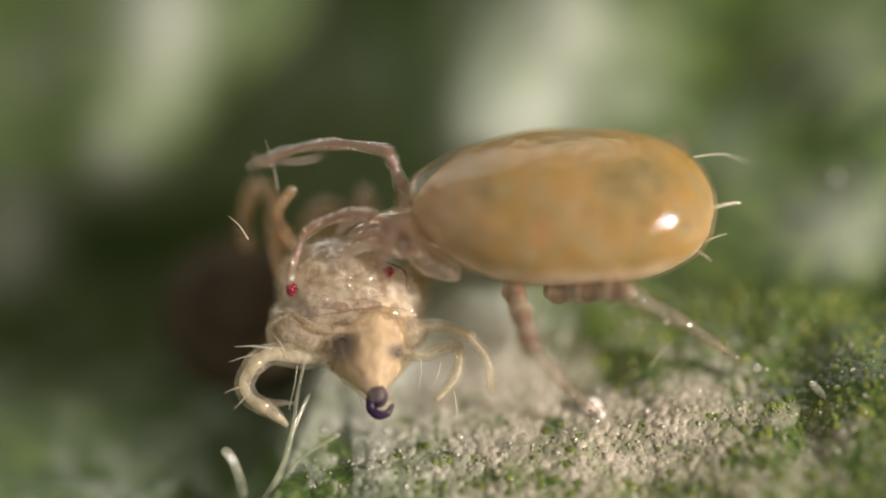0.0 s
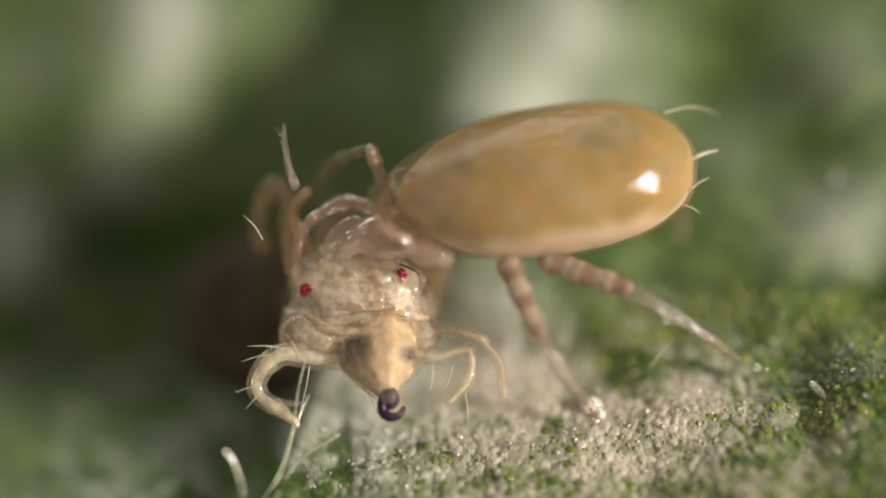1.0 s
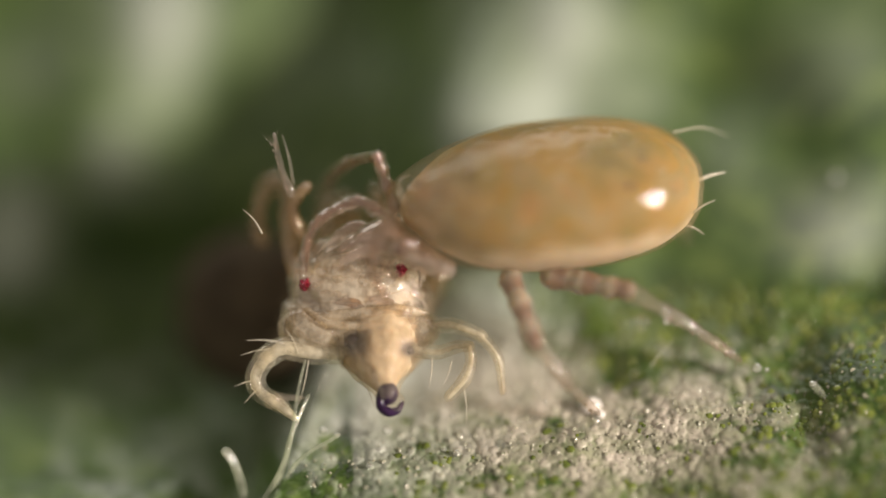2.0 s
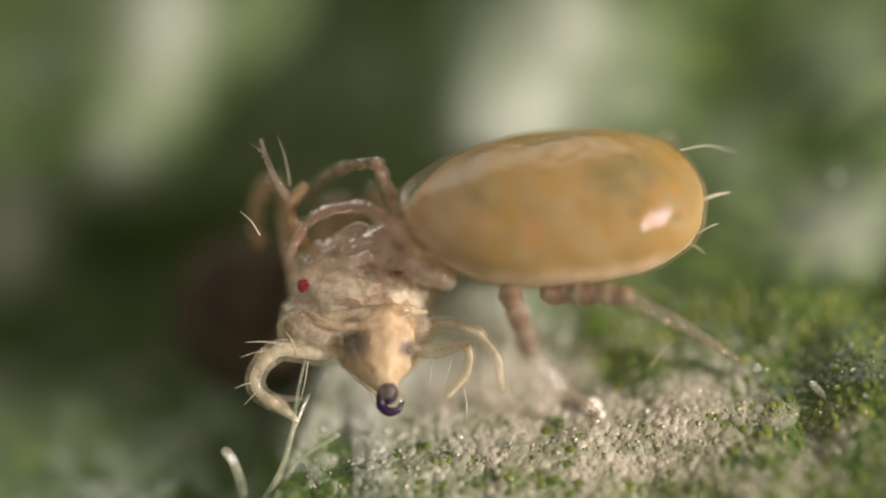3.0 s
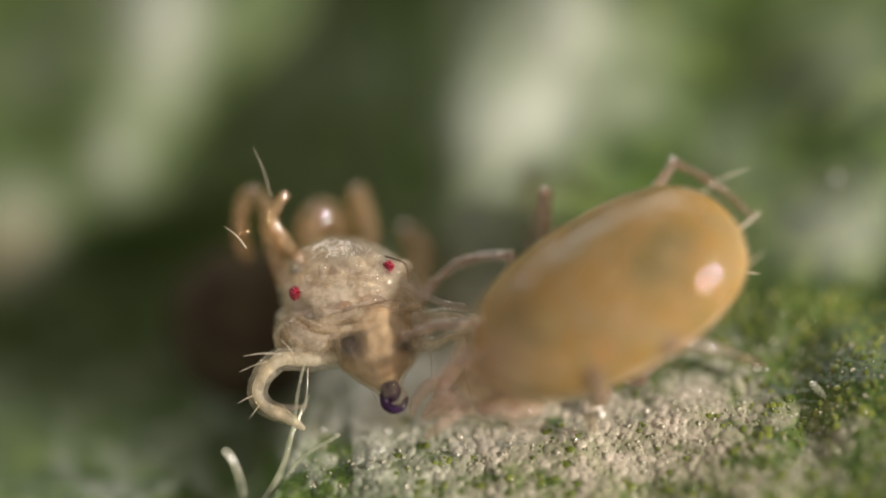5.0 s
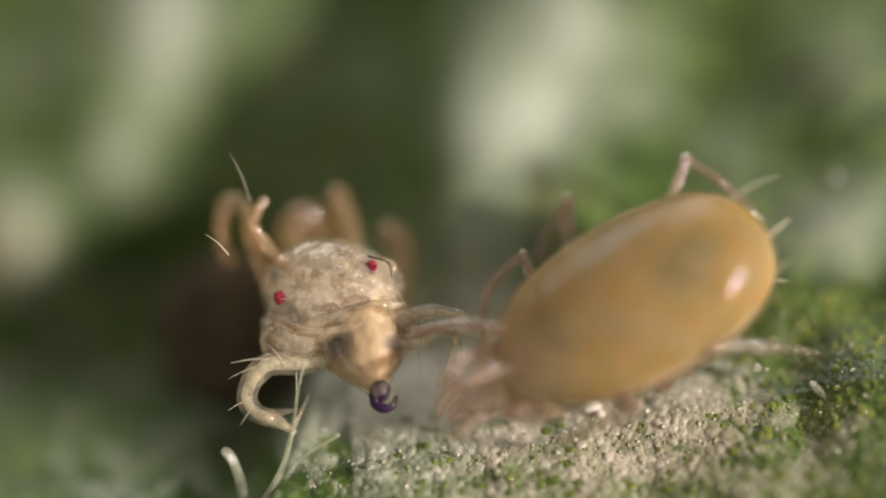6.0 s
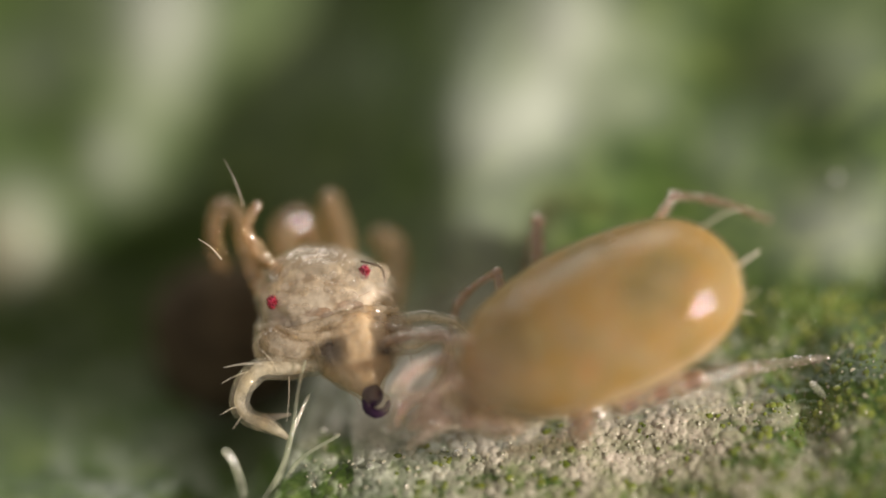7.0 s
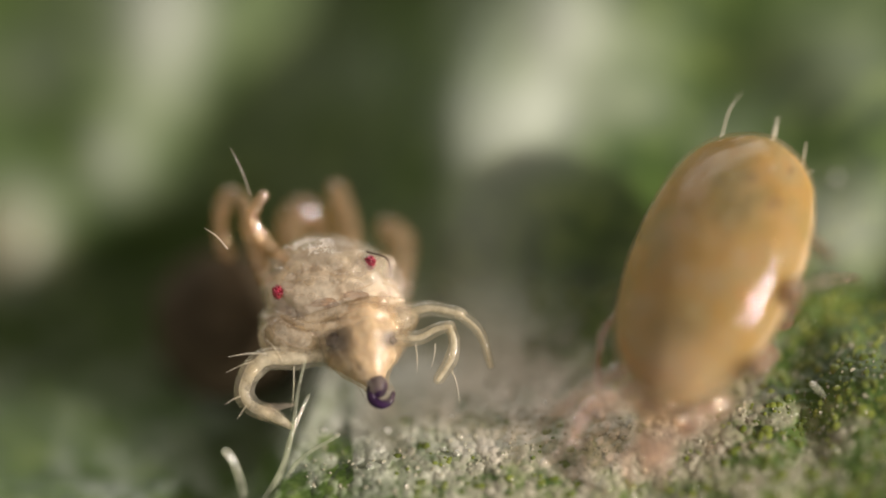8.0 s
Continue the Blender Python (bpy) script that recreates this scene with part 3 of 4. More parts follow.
def make_mite():
    root = empty("predatory_mite", mite_pose(0.0), "glossy translucent orange predatory mite attacking its prey on the leaf", "mite")
    body = part("body", ellipsoid((0, 0, 0), BODY_SEMI, 96, 72, body_shape), CUTICLE, root, "glossy clear skin")

    def inner(p):
        q = body_shape(p)
        k = 0.965 - 0.11 * step(p.x, 0.35, 0.95) + 0.015 * noise.noise(p * 4)
        return Vector((q.x * (0.972 - 0.10 * step(p.x, 0.4, 1.0)), q.y * k, q.z * k))
    bm = ellipsoid((0, 0, 0), BODY_SEMI, 96, 72, inner)
    pale = []
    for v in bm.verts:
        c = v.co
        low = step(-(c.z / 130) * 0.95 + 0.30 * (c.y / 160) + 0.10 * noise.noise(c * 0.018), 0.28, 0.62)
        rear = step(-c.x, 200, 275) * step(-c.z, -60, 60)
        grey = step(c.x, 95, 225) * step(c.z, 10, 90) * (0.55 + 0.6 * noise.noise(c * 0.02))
        # translucent head end, with light bounced off the leaf painted in as paleness
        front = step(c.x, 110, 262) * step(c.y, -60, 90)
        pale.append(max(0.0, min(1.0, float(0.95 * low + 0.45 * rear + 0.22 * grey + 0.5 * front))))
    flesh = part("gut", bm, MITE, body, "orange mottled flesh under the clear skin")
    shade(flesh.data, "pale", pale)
    rng = random.Random(5)
    spots = [(rng.uniform(28, 62), rng.uniform(15, 85), rng.uniform(2.0, 5.5)) for k in range(18)] + [(118, 40, 6), (126, 62, 4), (60, -6, 7), (140, 30, 4)]
    for th, ph, r in spots:
        c = on_body(radians(th), radians(ph), .985)
        part("speck", ellipsoid(c, (r * rng.uniform(1, 2), r * .8, r * .5), 8, 6), SPECK, root, "small dark speck in the skin")
    for th, ph, a, b in ((113, 80, 54, 32),):
        part("gut_patch", ellipsoid(on_body(radians(th), radians(ph), .972), (a, b, 5), 18, 10, lambda p: p * (1 + .2 * noise.noise(p * 1.3 + Vector((th, 0, 0))))), GUT_PATCH, root, "grey green patch of the gut showing through")
    # rim of the dorsal shield at the front
    pts = [(256 - 40 * abs(a) ** 2.0, 100 * a, 38 - 30 * a * a) for a in np.linspace(-1, 1, 11)]
    part("shield_rim", tube(pts, [3.0] * 11, seg=8, per=3), SNOUT, root, "thin clear rim of the shield")
    # mouth parts
    bm = ellipsoid((0, 0, 0), (78, 54, 44), 28, 18, lambda p: Vector((p.x, p.y * (1 - .3 * max(p.x, 0)), p.z)) * (1 + .06 * noise.noise(p * 4)))
    head = part("head", bm, SNOUT, root, "pale glassy head", at=at_u((262, -22, -74)))
    for s in (-1, 1):
        part("chelicera", tube([(40, 9 * s, 6), (75, 8 * s, 2), (98, 4 * s, -8)], [13, 11, 4], seg=10), SNOUT, head)
        part("palp", tube([(30, 26 * s, 2), (62, 40 * s, 12), (95, 36 * s, -4), (112, 28 * s, -22)], [13, 12, 10, 6], seg=10), SNOUT, head)
    base = tube([(188, 72, -86), (218, 62, -72), (246, 48, -60), (268, 40, -54)], [19, 24, 22, 15], seg=16, per=6, wobble=.35)
    for x, y, z in ((240, 66, -42), (252, 58, -38), (226, 76, -52), (210, 84, -62), (258, 48, -34)):
        ellipsoid((x, y, z), (7, 4, 4), 10, 8, bm=base)
    part("leg_base", base, SNOUT, root, "thick glinting base of a front leg")
    # tail bristles
    for y, z, ly, lz, ln, r in ((22, 6, -.1, .15, 56, 4.4), (80, -22, .05, .55, 46, 2.2), (60, -60, .5, -.5, 34, 2.0), (-40, 74, -.15, -.3, 110, 1.6)):
        k = math.sqrt(max(0.05, 1 - (y / 165) ** 2 - (z / 138) ** 2))
        a = Vector((-276 * k ** 0.5, y, z))
        part("bristle", bristle(a, a + Vector((-1, ly, lz)).normalized() * ln, r, (0, 3, 16 if ln > 90 else 5)), SETA, root, "clear glinting bristle")
    for x, y, z in ((60, 20, 1), (-60, 60, 1), (-150, 30, 1), (120, 70, 1), (-190, 85, 1), (0, 100, 1)):
        r = max(0.0, 1 - abs(x / 285) ** 2.5) ** .44
        zz = 117 * r * math.sqrt(max(0.05, 1 - (y / (160 * r)) ** 2)) - 2
        part("bristle", bristle((x, y, zz), (x - 18, y + 6, zz + 14), 1.3), SETA, root)
    return root


LINKS = {(1, -1): (95, 250, 15, 9), (2, -1): (150, 190, 12, 8), (3, -1): (210, 150, 17, 10), (4, -1): (165, 180, 13, 8),
         (1, 1): (110, 150, 12, 7), (2, 1): (120, 165, 15, 9), (3, 1): (130, 195, 21, 8), (4, 1): (140, 250, 22, 8)}
HIPS = {1: (218, 62, -62), 2: (172, 92, -78), 3: (78, 104, -104), 4: (2, 104, -106)}
# feet: seconds, x, y, depth; and the way the knee points (right, up, toward)
FEET = {
    (1, -1): ((-.5, 1, 0), [(0, 440, 297, 20), (.2, 548, 356, 190), (1.0, 552, 356, 190), (1.5, 568, 352, 190), (2.8, 546, 367, 180), (3.0, 532, 367, 175), (3.5, 588, 345, 190), (4.0, 650, 400, 10), (4.3, 636, 500, 10), (4.5, 630, 600, 0), (4.7, 645, 640, 0),
              (5.8, 722, 600, 0), (6.5, 710, 600, 0), (7.0, 650, 620, 0), (7.2, 680, 600, 0), (7.3, 740, 545, 0), (7.5, 800, 525, 0), (7.7, 850, 600, -60), (8.0, 960, 760, -130)]),
    (2, -1): ((-.2, -.3, -1), [(0, 560, 470, 70), (3.2, 570, 440, 70), (3.6, 570, 380, 60), (3.9, 610, 390, 60), (4.3, 650, 440, 55), (4.7, 680, 500, 55), (5.2, 780, 570, 60), (5.8, 860, 620, 60), (7.0, 790, 640, 60), (7.5, 900, 560, 60), (8.0, 1060, 700, 30)]),
    (3, -1): ((0, 1, -.2), [(0, 1000, 450, 190), (4.5, 930, 440, 180), (5.8, 950, 470, 180), (7.0, 930, 500, 180), (7.5, 1010, 450, 180), (8.0, 1150, 480, 180)]),
    (4, -1): ((0, 1, -.1), [(0, 1200, 430, 190), (4.0, 1230, 420, 170), (4.7, 1335, 390, 90), (5.8, 1345, 398, 90), (6.5, 1366, 398, 90), (7.0, 1365, 392, 90), (7.2, 1350, 380, 90), (7.3, 1365, 384, 90), (7.5, 1382, 382, 100), (7.7, 1440, 430, 108), (8.0, 1500, 490, 150)]),
    (1, 1): ((-.3, .8, .5), [(0, 685, 530, -60), (3.0, 690, 540, -45), (3.5, 700, 560, -60), (4.5, 740, 650, -90), (5.8, 780, 740, -170), (6.5, 760, 740, -180), (7.0, 690, 760, -170), (7.3, 780, 700, -160), (7.5, 900, 690, -150), (8.0, 965, 770, -170)]),
    (2, 1): ((-.15, 1, -.12), [(0, 512, 500, -22), (0.5, 512, 496, -22), (1.2, 528, 492, -22), (1.7, 540, 490, -22), (2.8, 512, 490, -22), (3.05, 508, 455, -24), (3.5, 480, 385, -20), (4.0, 640, 410, -30), (4.5, 760, 650, -90), (5.8, 800, 720, -170), (7.0, 700, 750, -180), (7.3, 800, 700, -170), (7.5, 920, 680, -150), (8.0, 1010, 800, -180)]),
    (3, 1): ((-.2, -.3, 1), [(0, 1058, 732, -4), (4.0, 1058, 732, -4), (4.7, 1058, 735, -15), (5.8, 1010, 780, -40), (7.0, 900, 800, -60), (7.3, 1040, 740, -40), (8.0, 1250, 800, -90)]),
    (4, 1): ((.3, .5, 1), [(0, 1308, 636, 22), (4.0, 1312, 640, 22), (4.7, 1330, 650, 20), (5.8, 1440, 625, 25), (7.0, 1470, 632, 20), (7.3, 1460, 600, 25), (8.0, 1520, 490, 60)]),
}


def make_legs(root):
    legs = {}
    for (n, s), _ in FEET.items():
        l1, l2, r0, r1 = LINKS[(n, s)]
        clear = not (n > 2 and s > 0)
        leg = part("leg", leg_link(l1, r0, r0 * .8, 20 if n == 2 else 0, .11 if n > 2 else .17), SKIN if n > 2 and s > 0 else FOOT, root, "banded pinkish brown leg" if n > 2 and s > 0 else "clear glassy leg")
        if clear:
            part("core", leg_link(l1, r0 * .5, r0 * .36, 20 if n == 2 else 0, .4), CORE, leg, "pinkish brown flesh inside the clear leg")
        bow = {2: 36, 1: 26}.get(n, 10)
        bm = leg_link(l2, r0 * .8, r1 * .8, bow, .2)
        rng = random.Random(n * 7 + s)
        for k in range(14):
            x = l2 * rng.uniform(.25, .98)
            a = rng.uniform(0, 6.28)
            r = r1 * .9
            p = Vector((x, bow * math.sin(math.pi * x / l2) + r * math.cos(a), r * math.sin(a)))
            bristle(p, p + Vector((10, 13 * math.cos(a), 13 * math.sin(a))), 1.0, bm=bm)
        for k in range(16):
            x = l2 * rng.uniform(.3, .97)
            a = rng.uniform(-.4, 3.5)
            r = (r0 * .8 + (r1 - r0) * .8 * x / l2) * .95
            ellipsoid((x, bow * math.sin(math.pi * x / l2) + r * math.cos(a), r * math.sin(a)), (rng.uniform(2.5, 5), 3, 3), 8, 6, bm=bm)
        count = len(bm.faces)
        if clear:
            leg_link(l2 * .93, r0 * .42, r1 * .3, bow, .45, bm)
        bm.faces.ensure_lookup_table()
        for f in bm.faces[count:]:
            f.material_index = 1
        foot = part("foot", bm, TARSUS if n > 2 else FOOT, leg, "clear glassy end of the leg")
        foot.data.materials.append(CORE)
        legs[(n, s)] = (leg, foot)
    return legs


def leg_rows(key):
    n, s = key
    l1, l2 = LINKS[key][:2]
    hx, hy, hz = {(4, -1): (-110, 120, -60), (1, -1): (258, 40, -15), (2, 1): (263, 42, -57)}.get(key, HIPS[n])
    hip = Vector((hx, hy * s, hz))
    pole_view, rows = FEET[key]
    first, second = [], []
    for t in TICKS:
        m = mite_pose(t)
        inv = m.inverted()
        p = inv @ (spot(*glide(rows, t)) * U) / U
        v = p - hip
        dist = max(min(v.length, (l1 + l2) * 0.985), abs(l1 - l2) * 1.1 + 5)
        d = v.normalized()
        way = Vector(pole_view)
        if key == (2, -1):                              # the far second leg comes up once the mite tugs
            way = way.lerp(Vector((-.3, .7, -.8)), float(step(t, 3.1, 3.6))).lerp(Vector((-.4, 1, -.3)), float(step(t, 4.4, 5.2)))
        pole = inv.to_3x3() @ (B4.to_3x3() @ way)
        pole = (pole - d * pole.dot(d)).normalized()
        a = math.acos(max(-1, min(1, (l1 * l1 + dist * dist - l2 * l2) / (2 * l1 * dist))))
        x1 = d * math.cos(a) + pole * math.sin(a)
        nrm = d.cross(pole).normalized()
        y1 = nrm.cross(x1)
        rot = Matrix((x1, y1, nrm)).transposed().to_4x4()
        knee = hip + x1 * l1
        w = hip + d * dist - knee
        phi = math.atan2(w.dot(y1), w.dot(x1))
        first.append((t, Matrix.Translation(hip * U) @ rot))
        second.append((t, Matrix.Translation((l1 * U, 0, 0)) @ Matrix.Rotation(phi, 4, "Z")))
    return first, second


# the raised clear end of a front leg: seconds, place of its base, depth, angle in the view (degrees, 90 is straight up)
RAISED = [(0.0, 560, 280, 15, 184), (0.1, 478, 318, 15, 110), (0.2, 500, 328, 12, 106), (0.5, 516, 330, 8, 103), (1.0, 522, 328, 6, 104), (1.5, 525, 330, 5, 104), (2.2, 510, 345, 5, 112), (2.8, 500, 352, 6, 118),
          (3.2, 514, 338, 4, 117), (3.5, 524, 332, 4, 117), (3.9, 528, 326, 4, 115), (4.05, 532, 330, 5, 116), (4.15, 610, 385, 20, 145), (4.3, 750, 405, 25, 153), (4.5, 815, 498, 20, 153), (4.7, 816, 522, 10, 155), (5.2, 826, 556, 0, 170),
          (5.8, 835, 576, -10, 183), (6.2, 826, 588, -10, 178), (6.6, 812, 560, -10, 175), (7.0, 776, 584, -10, 177), (7.2, 800, 566, -10, 178), (7.3, 868, 500, -5, 184), (7.5, 930, 532, -10, 180), (7.7, 950, 600, -40, 200), (8.0, 1040, 740, -60, 230)]


def raised_pose(t):
    """The piece in the mite's own space."""
    x, y, d, a = glide(RAISED, t)
    return mite_pose(t).inverted() @ Matrix.Translation(spot(x, y, d) * U) @ B4 @ Matrix.Rotation(radians(a), 4, "Z")


def make_raised(root):
    bm = tube([(0, 0, 0), (35, 3, 0), (75, -1, 0), (108, -6, 0)], [9, 7.5, 5.5, 3], seg=12, per=5, wobble=.25)
    for k in range(8):
        x = 12 * k + 8
        ellipsoid((x, 5, 5), (3.5, 2.2, 2.2), 8, 6, bm=bm)
    for y, z in ((8, 4), (-9, 3), (3, -8)):
        bristle((84, 0, 0), (112, y * 1.6, z), 1.0, bm=bm)
    return part("tarsus", bm, TARSUS, root, "clear glassy raised end of a front leg", at=raised_pose(0.0))


mite = make_mite()
mite_legs = make_legs(mite)
raised = make_raised(mite)

# ---- the prey ----
# seconds, place of its one eye, turn in degrees
PREY = [(0.0, 516, 512, 8), (0.5, 529, 506, 7.6), (1.0, 540, 513, 9), (1.5, 541, 501, 10.5), (2.2, 538, 504, 9), (3.0, 536, 505, 8.5), (3.5, 549, 491, 9.5), (4.0, 540, 493, 7.5),
        (4.5, 535, 507, 4.5), (4.7, 533, 513, 4), (5.2, 512, 522, 1), (5.8, 494, 530, -1), (6.5, 493, 513, .5), (7.0, 481, 535, -.5), (7.2, 484, 530, 0), (7.3, 504, 511, 0), (7.5, 500, 514, 0), (7.7, 498, 516, 0), (8.0, 491, 517, 0)]


def prey_pose(t):
    x, y, turn = glide(PREY, t)
    return Matrix.Translation(spot(x, y, 0) * U) @ B4 @ Matrix.Rotation(-radians(turn), 4, "Z")


def pv(x, y, d=0.0):
    """A place on the prey, in its own axes."""
    return Vector((x - 491, 517 - y, -d))


def make_prey():
    root = empty("insect_nymph", prey_pose(0), "pale translucent insect nymph with red eyes, held by the orange mite", "insect")

    def head_shape(p):
        w = 1 + .05 * noise.noise(p * 2.3) + .05 * noise.noise(p * 5) + .034 * noise.noise(p * 11)
        return Vector((p.x, p.y * (1 - .12 * p.x), p.z)) * w
    part("head", ellipsoid(pv(588, 515, 62), (126, 98, 75), 72, 48, head_shape), PALE, root)
    part("head_flesh", ellipsoid(pv(590, 532, 64), (116, 74, 62), 40, 28, lambda p: head_shape(p) * (1 + .08 * noise.noise(p * 3 + Vector((5, 2, 1))))), FLESH, root, "mottled flesh under the clear skin")
    rng = random.Random(23)
    for k in range(11):
        a = rng.uniform(-.1, 3.3)
        q = math.sqrt(rng.random()) * .82
        x, y = 588 + 112 * q * math.cos(a), 515 - 84 * q * math.sin(a)
        z = 62 - 60 * math.sqrt(1 - q * q)
        r = rng.uniform(16, 32)
        part("fat_body", ellipsoid(pv(x, y, z + r * .75), (r * rng.uniform(.8, 1.3), r * rng.uniform(.6, 1), r * .7), 16, 11, lambda p: p * (1 + .25 * noise.noise(p * 1.7 + Vector((k * 3, 0, 0))))), FAT, root, "creamy fat body under the clear skin")
    for x, y, z, a, b in ((580, 537, 6, 30, 12), (630, 524, 4, 22, 9)):
        part("dark_patch", ellipsoid(pv(x, y, z), (a, b, 8), 16, 10, lambda p: p * (1 + .35 * noise.noise(p * 1.9 + Vector((x, 0, 0))))), STAIN, root, "brown patch in the face")
    part("thorax", ellipsoid(pv(592, 575, 55), (132, 58, 62), 64, 40, head_shape), PALE, root)
    part("thorax_flesh", ellipsoid(pv(592, 575, 58), (126, 53, 57), 40, 24, lambda p: head_shape(p) * (1 + .03 * noise.noise(p * 3 + Vector((1, 8, 1))))), FLESH, root, "mottled flesh under the clear skin")
    for x, y, d, a, bb, c in ((518, 596, 32, 62, 42, 40), (704, 566, 40, 36, 36, 34)):
        part("cheek", ellipsoid(pv(x, y, d), (a, bb, c), 28, 18, head_shape), PALE_LEG, root)
    # ridge across the face
    part("brow_ridge", tube([pv(500, 560, 10), pv(545, 578, -12), pv(600, 574, -18), pv(650, 560, -16)], [4, 8, 8, 5], seg=10, wobble=.35), PALE_LEG, root, "raised glossy ridge")
    rng = random.Random(11)
    for k in range(24):
        a = rng.uniform(0, 6.28)
        q = math.sqrt(rng.random()) * .9
        x, y = 588 + 112 * q * math.cos(a), 508 - 84 * q * math.sin(a)
        z = 62 - 71 * math.sqrt(1 - q * q)
        s = rng.uniform(.45, 1)
        part("granule", ellipsoid(pv(x, y, z), (rng.uniform(7, 13) * s, rng.uniform(6, 10) * s, 6 * s), 12, 9, lambda p: p * (1 + .2 * noise.noise(p * 1.8 + Vector((k, 0, 0))))), GRANULE, root, "glinting granule in the clear skin of the head")
    part("brow_ridge", tube([pv(488, 572, 25), pv(540, 566, 2), pv(600, 552, -10), pv(660, 536, -6), pv(712, 532, 20)], [4, 9, 11, 12, 5], seg=12, wobble=.35), PALE_LEG, root, "raised glossy ridge")
    # folds of clear skin over head, face and cheeks
    bm = bmesh.new()
    for pts, r in (([(500, 480, 10), (520, 455, 6), (560, 440, 2), (600, 436, 4)], 4), ([(512, 520, -2), (530, 500, -8), (556, 492, -12)], 5), ([(560, 470, -6), (590, 486, -12), (620, 480, -10), (640, 462, 0)], 4),
                   ([(604, 520, -14), (636, 512, -12), (668, 498, 2)], 4), ([(540, 540, -12), (580, 536, -16), (620, 524, -14)], 5), ([(470, 560, 22), (486, 590, 0), (520, 612, -8), (556, 618, -6)], 4),
                   ([(480, 545, 14), (506, 572, -6), (548, 590, -12)], 3), ([(660, 590, -50), (662, 612, -56), (668, 630, -50)], 4), ([(626, 588, -56), (634, 622, -56), (650, 655, -40)], 3),
                   ([(690, 555, -10), (712, 545, -4), (728, 556, 2)], 6), ([(676, 500, 4), (700, 510, 10), (712, 530, 16)], 5), ([(566, 425, 26), (600, 418, 24), (640, 428, 24)], 3), ([(520, 536, -4), (528, 522, -8), (544, 524, -10)], 4)):
        n = len(pts)
        tube([pv(*p) for p in pts], [r * (.15 if k in (0, n - 1) else .5) for k in range(n)], seg=8, per=5, bm=bm, wobble=.9)
    part("skin_fold", bm, CLEAR, root, "glossy folds of clear skin")
    # mouth cone
    bm = tube([pv(640, 556, 74), pv(640, 592, 40), pv(646, 625, 10), pv(656, 655, -8), pv(665, 680, -16)], [60, 82, 68, 42, 24], seg=32, per=8, wobble=.22)
    part("mouth_cone", bm, CONE, root)
    bm = tube([pv(640, 560, 76), pv(640, 594, 44), pv(646, 625, 16), pv(655, 653, -2), pv(663, 672, -8)], [54, 75, 61, 38, 20], seg=28, per=8, wobble=.22)
    flesh = part("mouth_flesh", bm, TANFLESH, root, "tan flesh with dark cheek spots inside the mouth cone")
    dk = []
    for v in flesh.data.vertices:
        c = v.co / U
        k1 = math.hypot((c.x - pv(590, 605).x) / 31, (c.y - pv(590, 605).y) / 24)
        k2 = math.hypot((c.x - pv(692, 600).x) / 18, (c.y - pv(692, 600).y) / 17)
        dk.append((0.98 * math.exp(-k1 ** 3.2) + 0.96 * math.exp(-k2 ** 3.2)) if c.z > -40 else 0.0)
    shade(flesh.data, "dark", dk)
    for x, y, d, a, c in ((594, 603, 1, 17, 14), (692, 602, 6, 10, 10)):
        part("cheek_spot", ellipsoid(pv(x, y, d), (a, c, 16), 22, 14, lambda p: p * (1 + .3 * noise.noise(p * 1.6 + Vector((x, 0, 0))))), SPOT, root, "dark grey pigment spot")
    part("mouth_tip", ellipsoid(pv(668, 684, -20), (19, 21, 17), 20, 14), TIP, root, "glossy black tip of the mouth")
    part("mouth_tip", tube([pv(656, 690, -24), pv(660, 708, -24), pv(675, 716, -24), pv(690, 710, -22), pv(696, 696, -18)], [8, 9, 9, 7, 4], seg=10), TIP, root, "glossy black tip of the mouth")
    part("mouth_sheath", ellipsoid(pv(684, 696, -22), (17, 19, 14), 18, 12), CLEAR, root, "clear sheath round the black tip")
    # eyes of red facets
    for x, y, d, r in ((491, 517, 20, 12.5), (655, 465, 22, 13)):
        bm = ellipsoid(pv(x, y, d), (r * .78, r * 1.1, r * .8), 20, 14)
        for k in range(14):
            a = k * 2.4
            q = r * .78 * math.sqrt(k / 14)
            ellipsoid(pv(x + q * math.cos(a) * .85, y + q * math.sin(a) * 1.1, d - math.sqrt(max(1, r * r - q * q)) * .9), (3.6, 3.6, 3.6), 8, 6, bm=bm)
        part("eye", bm, EYE, root, "dark red beaded eye")
        part("eye_socket", ellipsoid(pv(x + 24, y + 2, d + 14), (22, 18, 14), 18, 12), PALE_LEG, root)
    # front legs: clear skin round a core of pale flesh
    def limb(name, pts, radii, parent, core=.62, seg=16):
        ob = part(name, tube([pv(*p) for p in pts], radii, seg=seg, per=7, wobble=.12), LIMB_SHELL, parent)
        if core:
            inner = [pv(*p) for p in pts]
            part("flesh", tube(inner, [r * core for r in radii], seg=10, per=7, wobble=.25), LIMB, parent if parent is not root else ob, "pale flesh inside the clear leg")
        return ob
    leg = limb("front_leg", [(572, 628, 20), (520, 634, 8), (470, 636, -2), (442, 660, -4)], [21, 22, 22, 21], root, .55)
    limb("shin", [(444, 655, -4), (432, 690, -4), (442, 716, -4), (470, 730, -4)], [21, 19, 18, 17], leg, .5)
    limb("foot", [(465, 728, -4), (492, 740, -6), (514, 755, -8)], [16, 13, 7], leg, .7)
    part("claw", tube([pv(478, 722, -10), pv(500, 719, -12), pv(522, 716, -12)], [9, 6, 2.5], seg=10), CLEAR, leg)
    leg = limb("front_leg", [(700, 598, 10), (742, 598, 0), (775, 582, -4), (796, 578, -4)], [17, 13, 12, 11], root, .38)
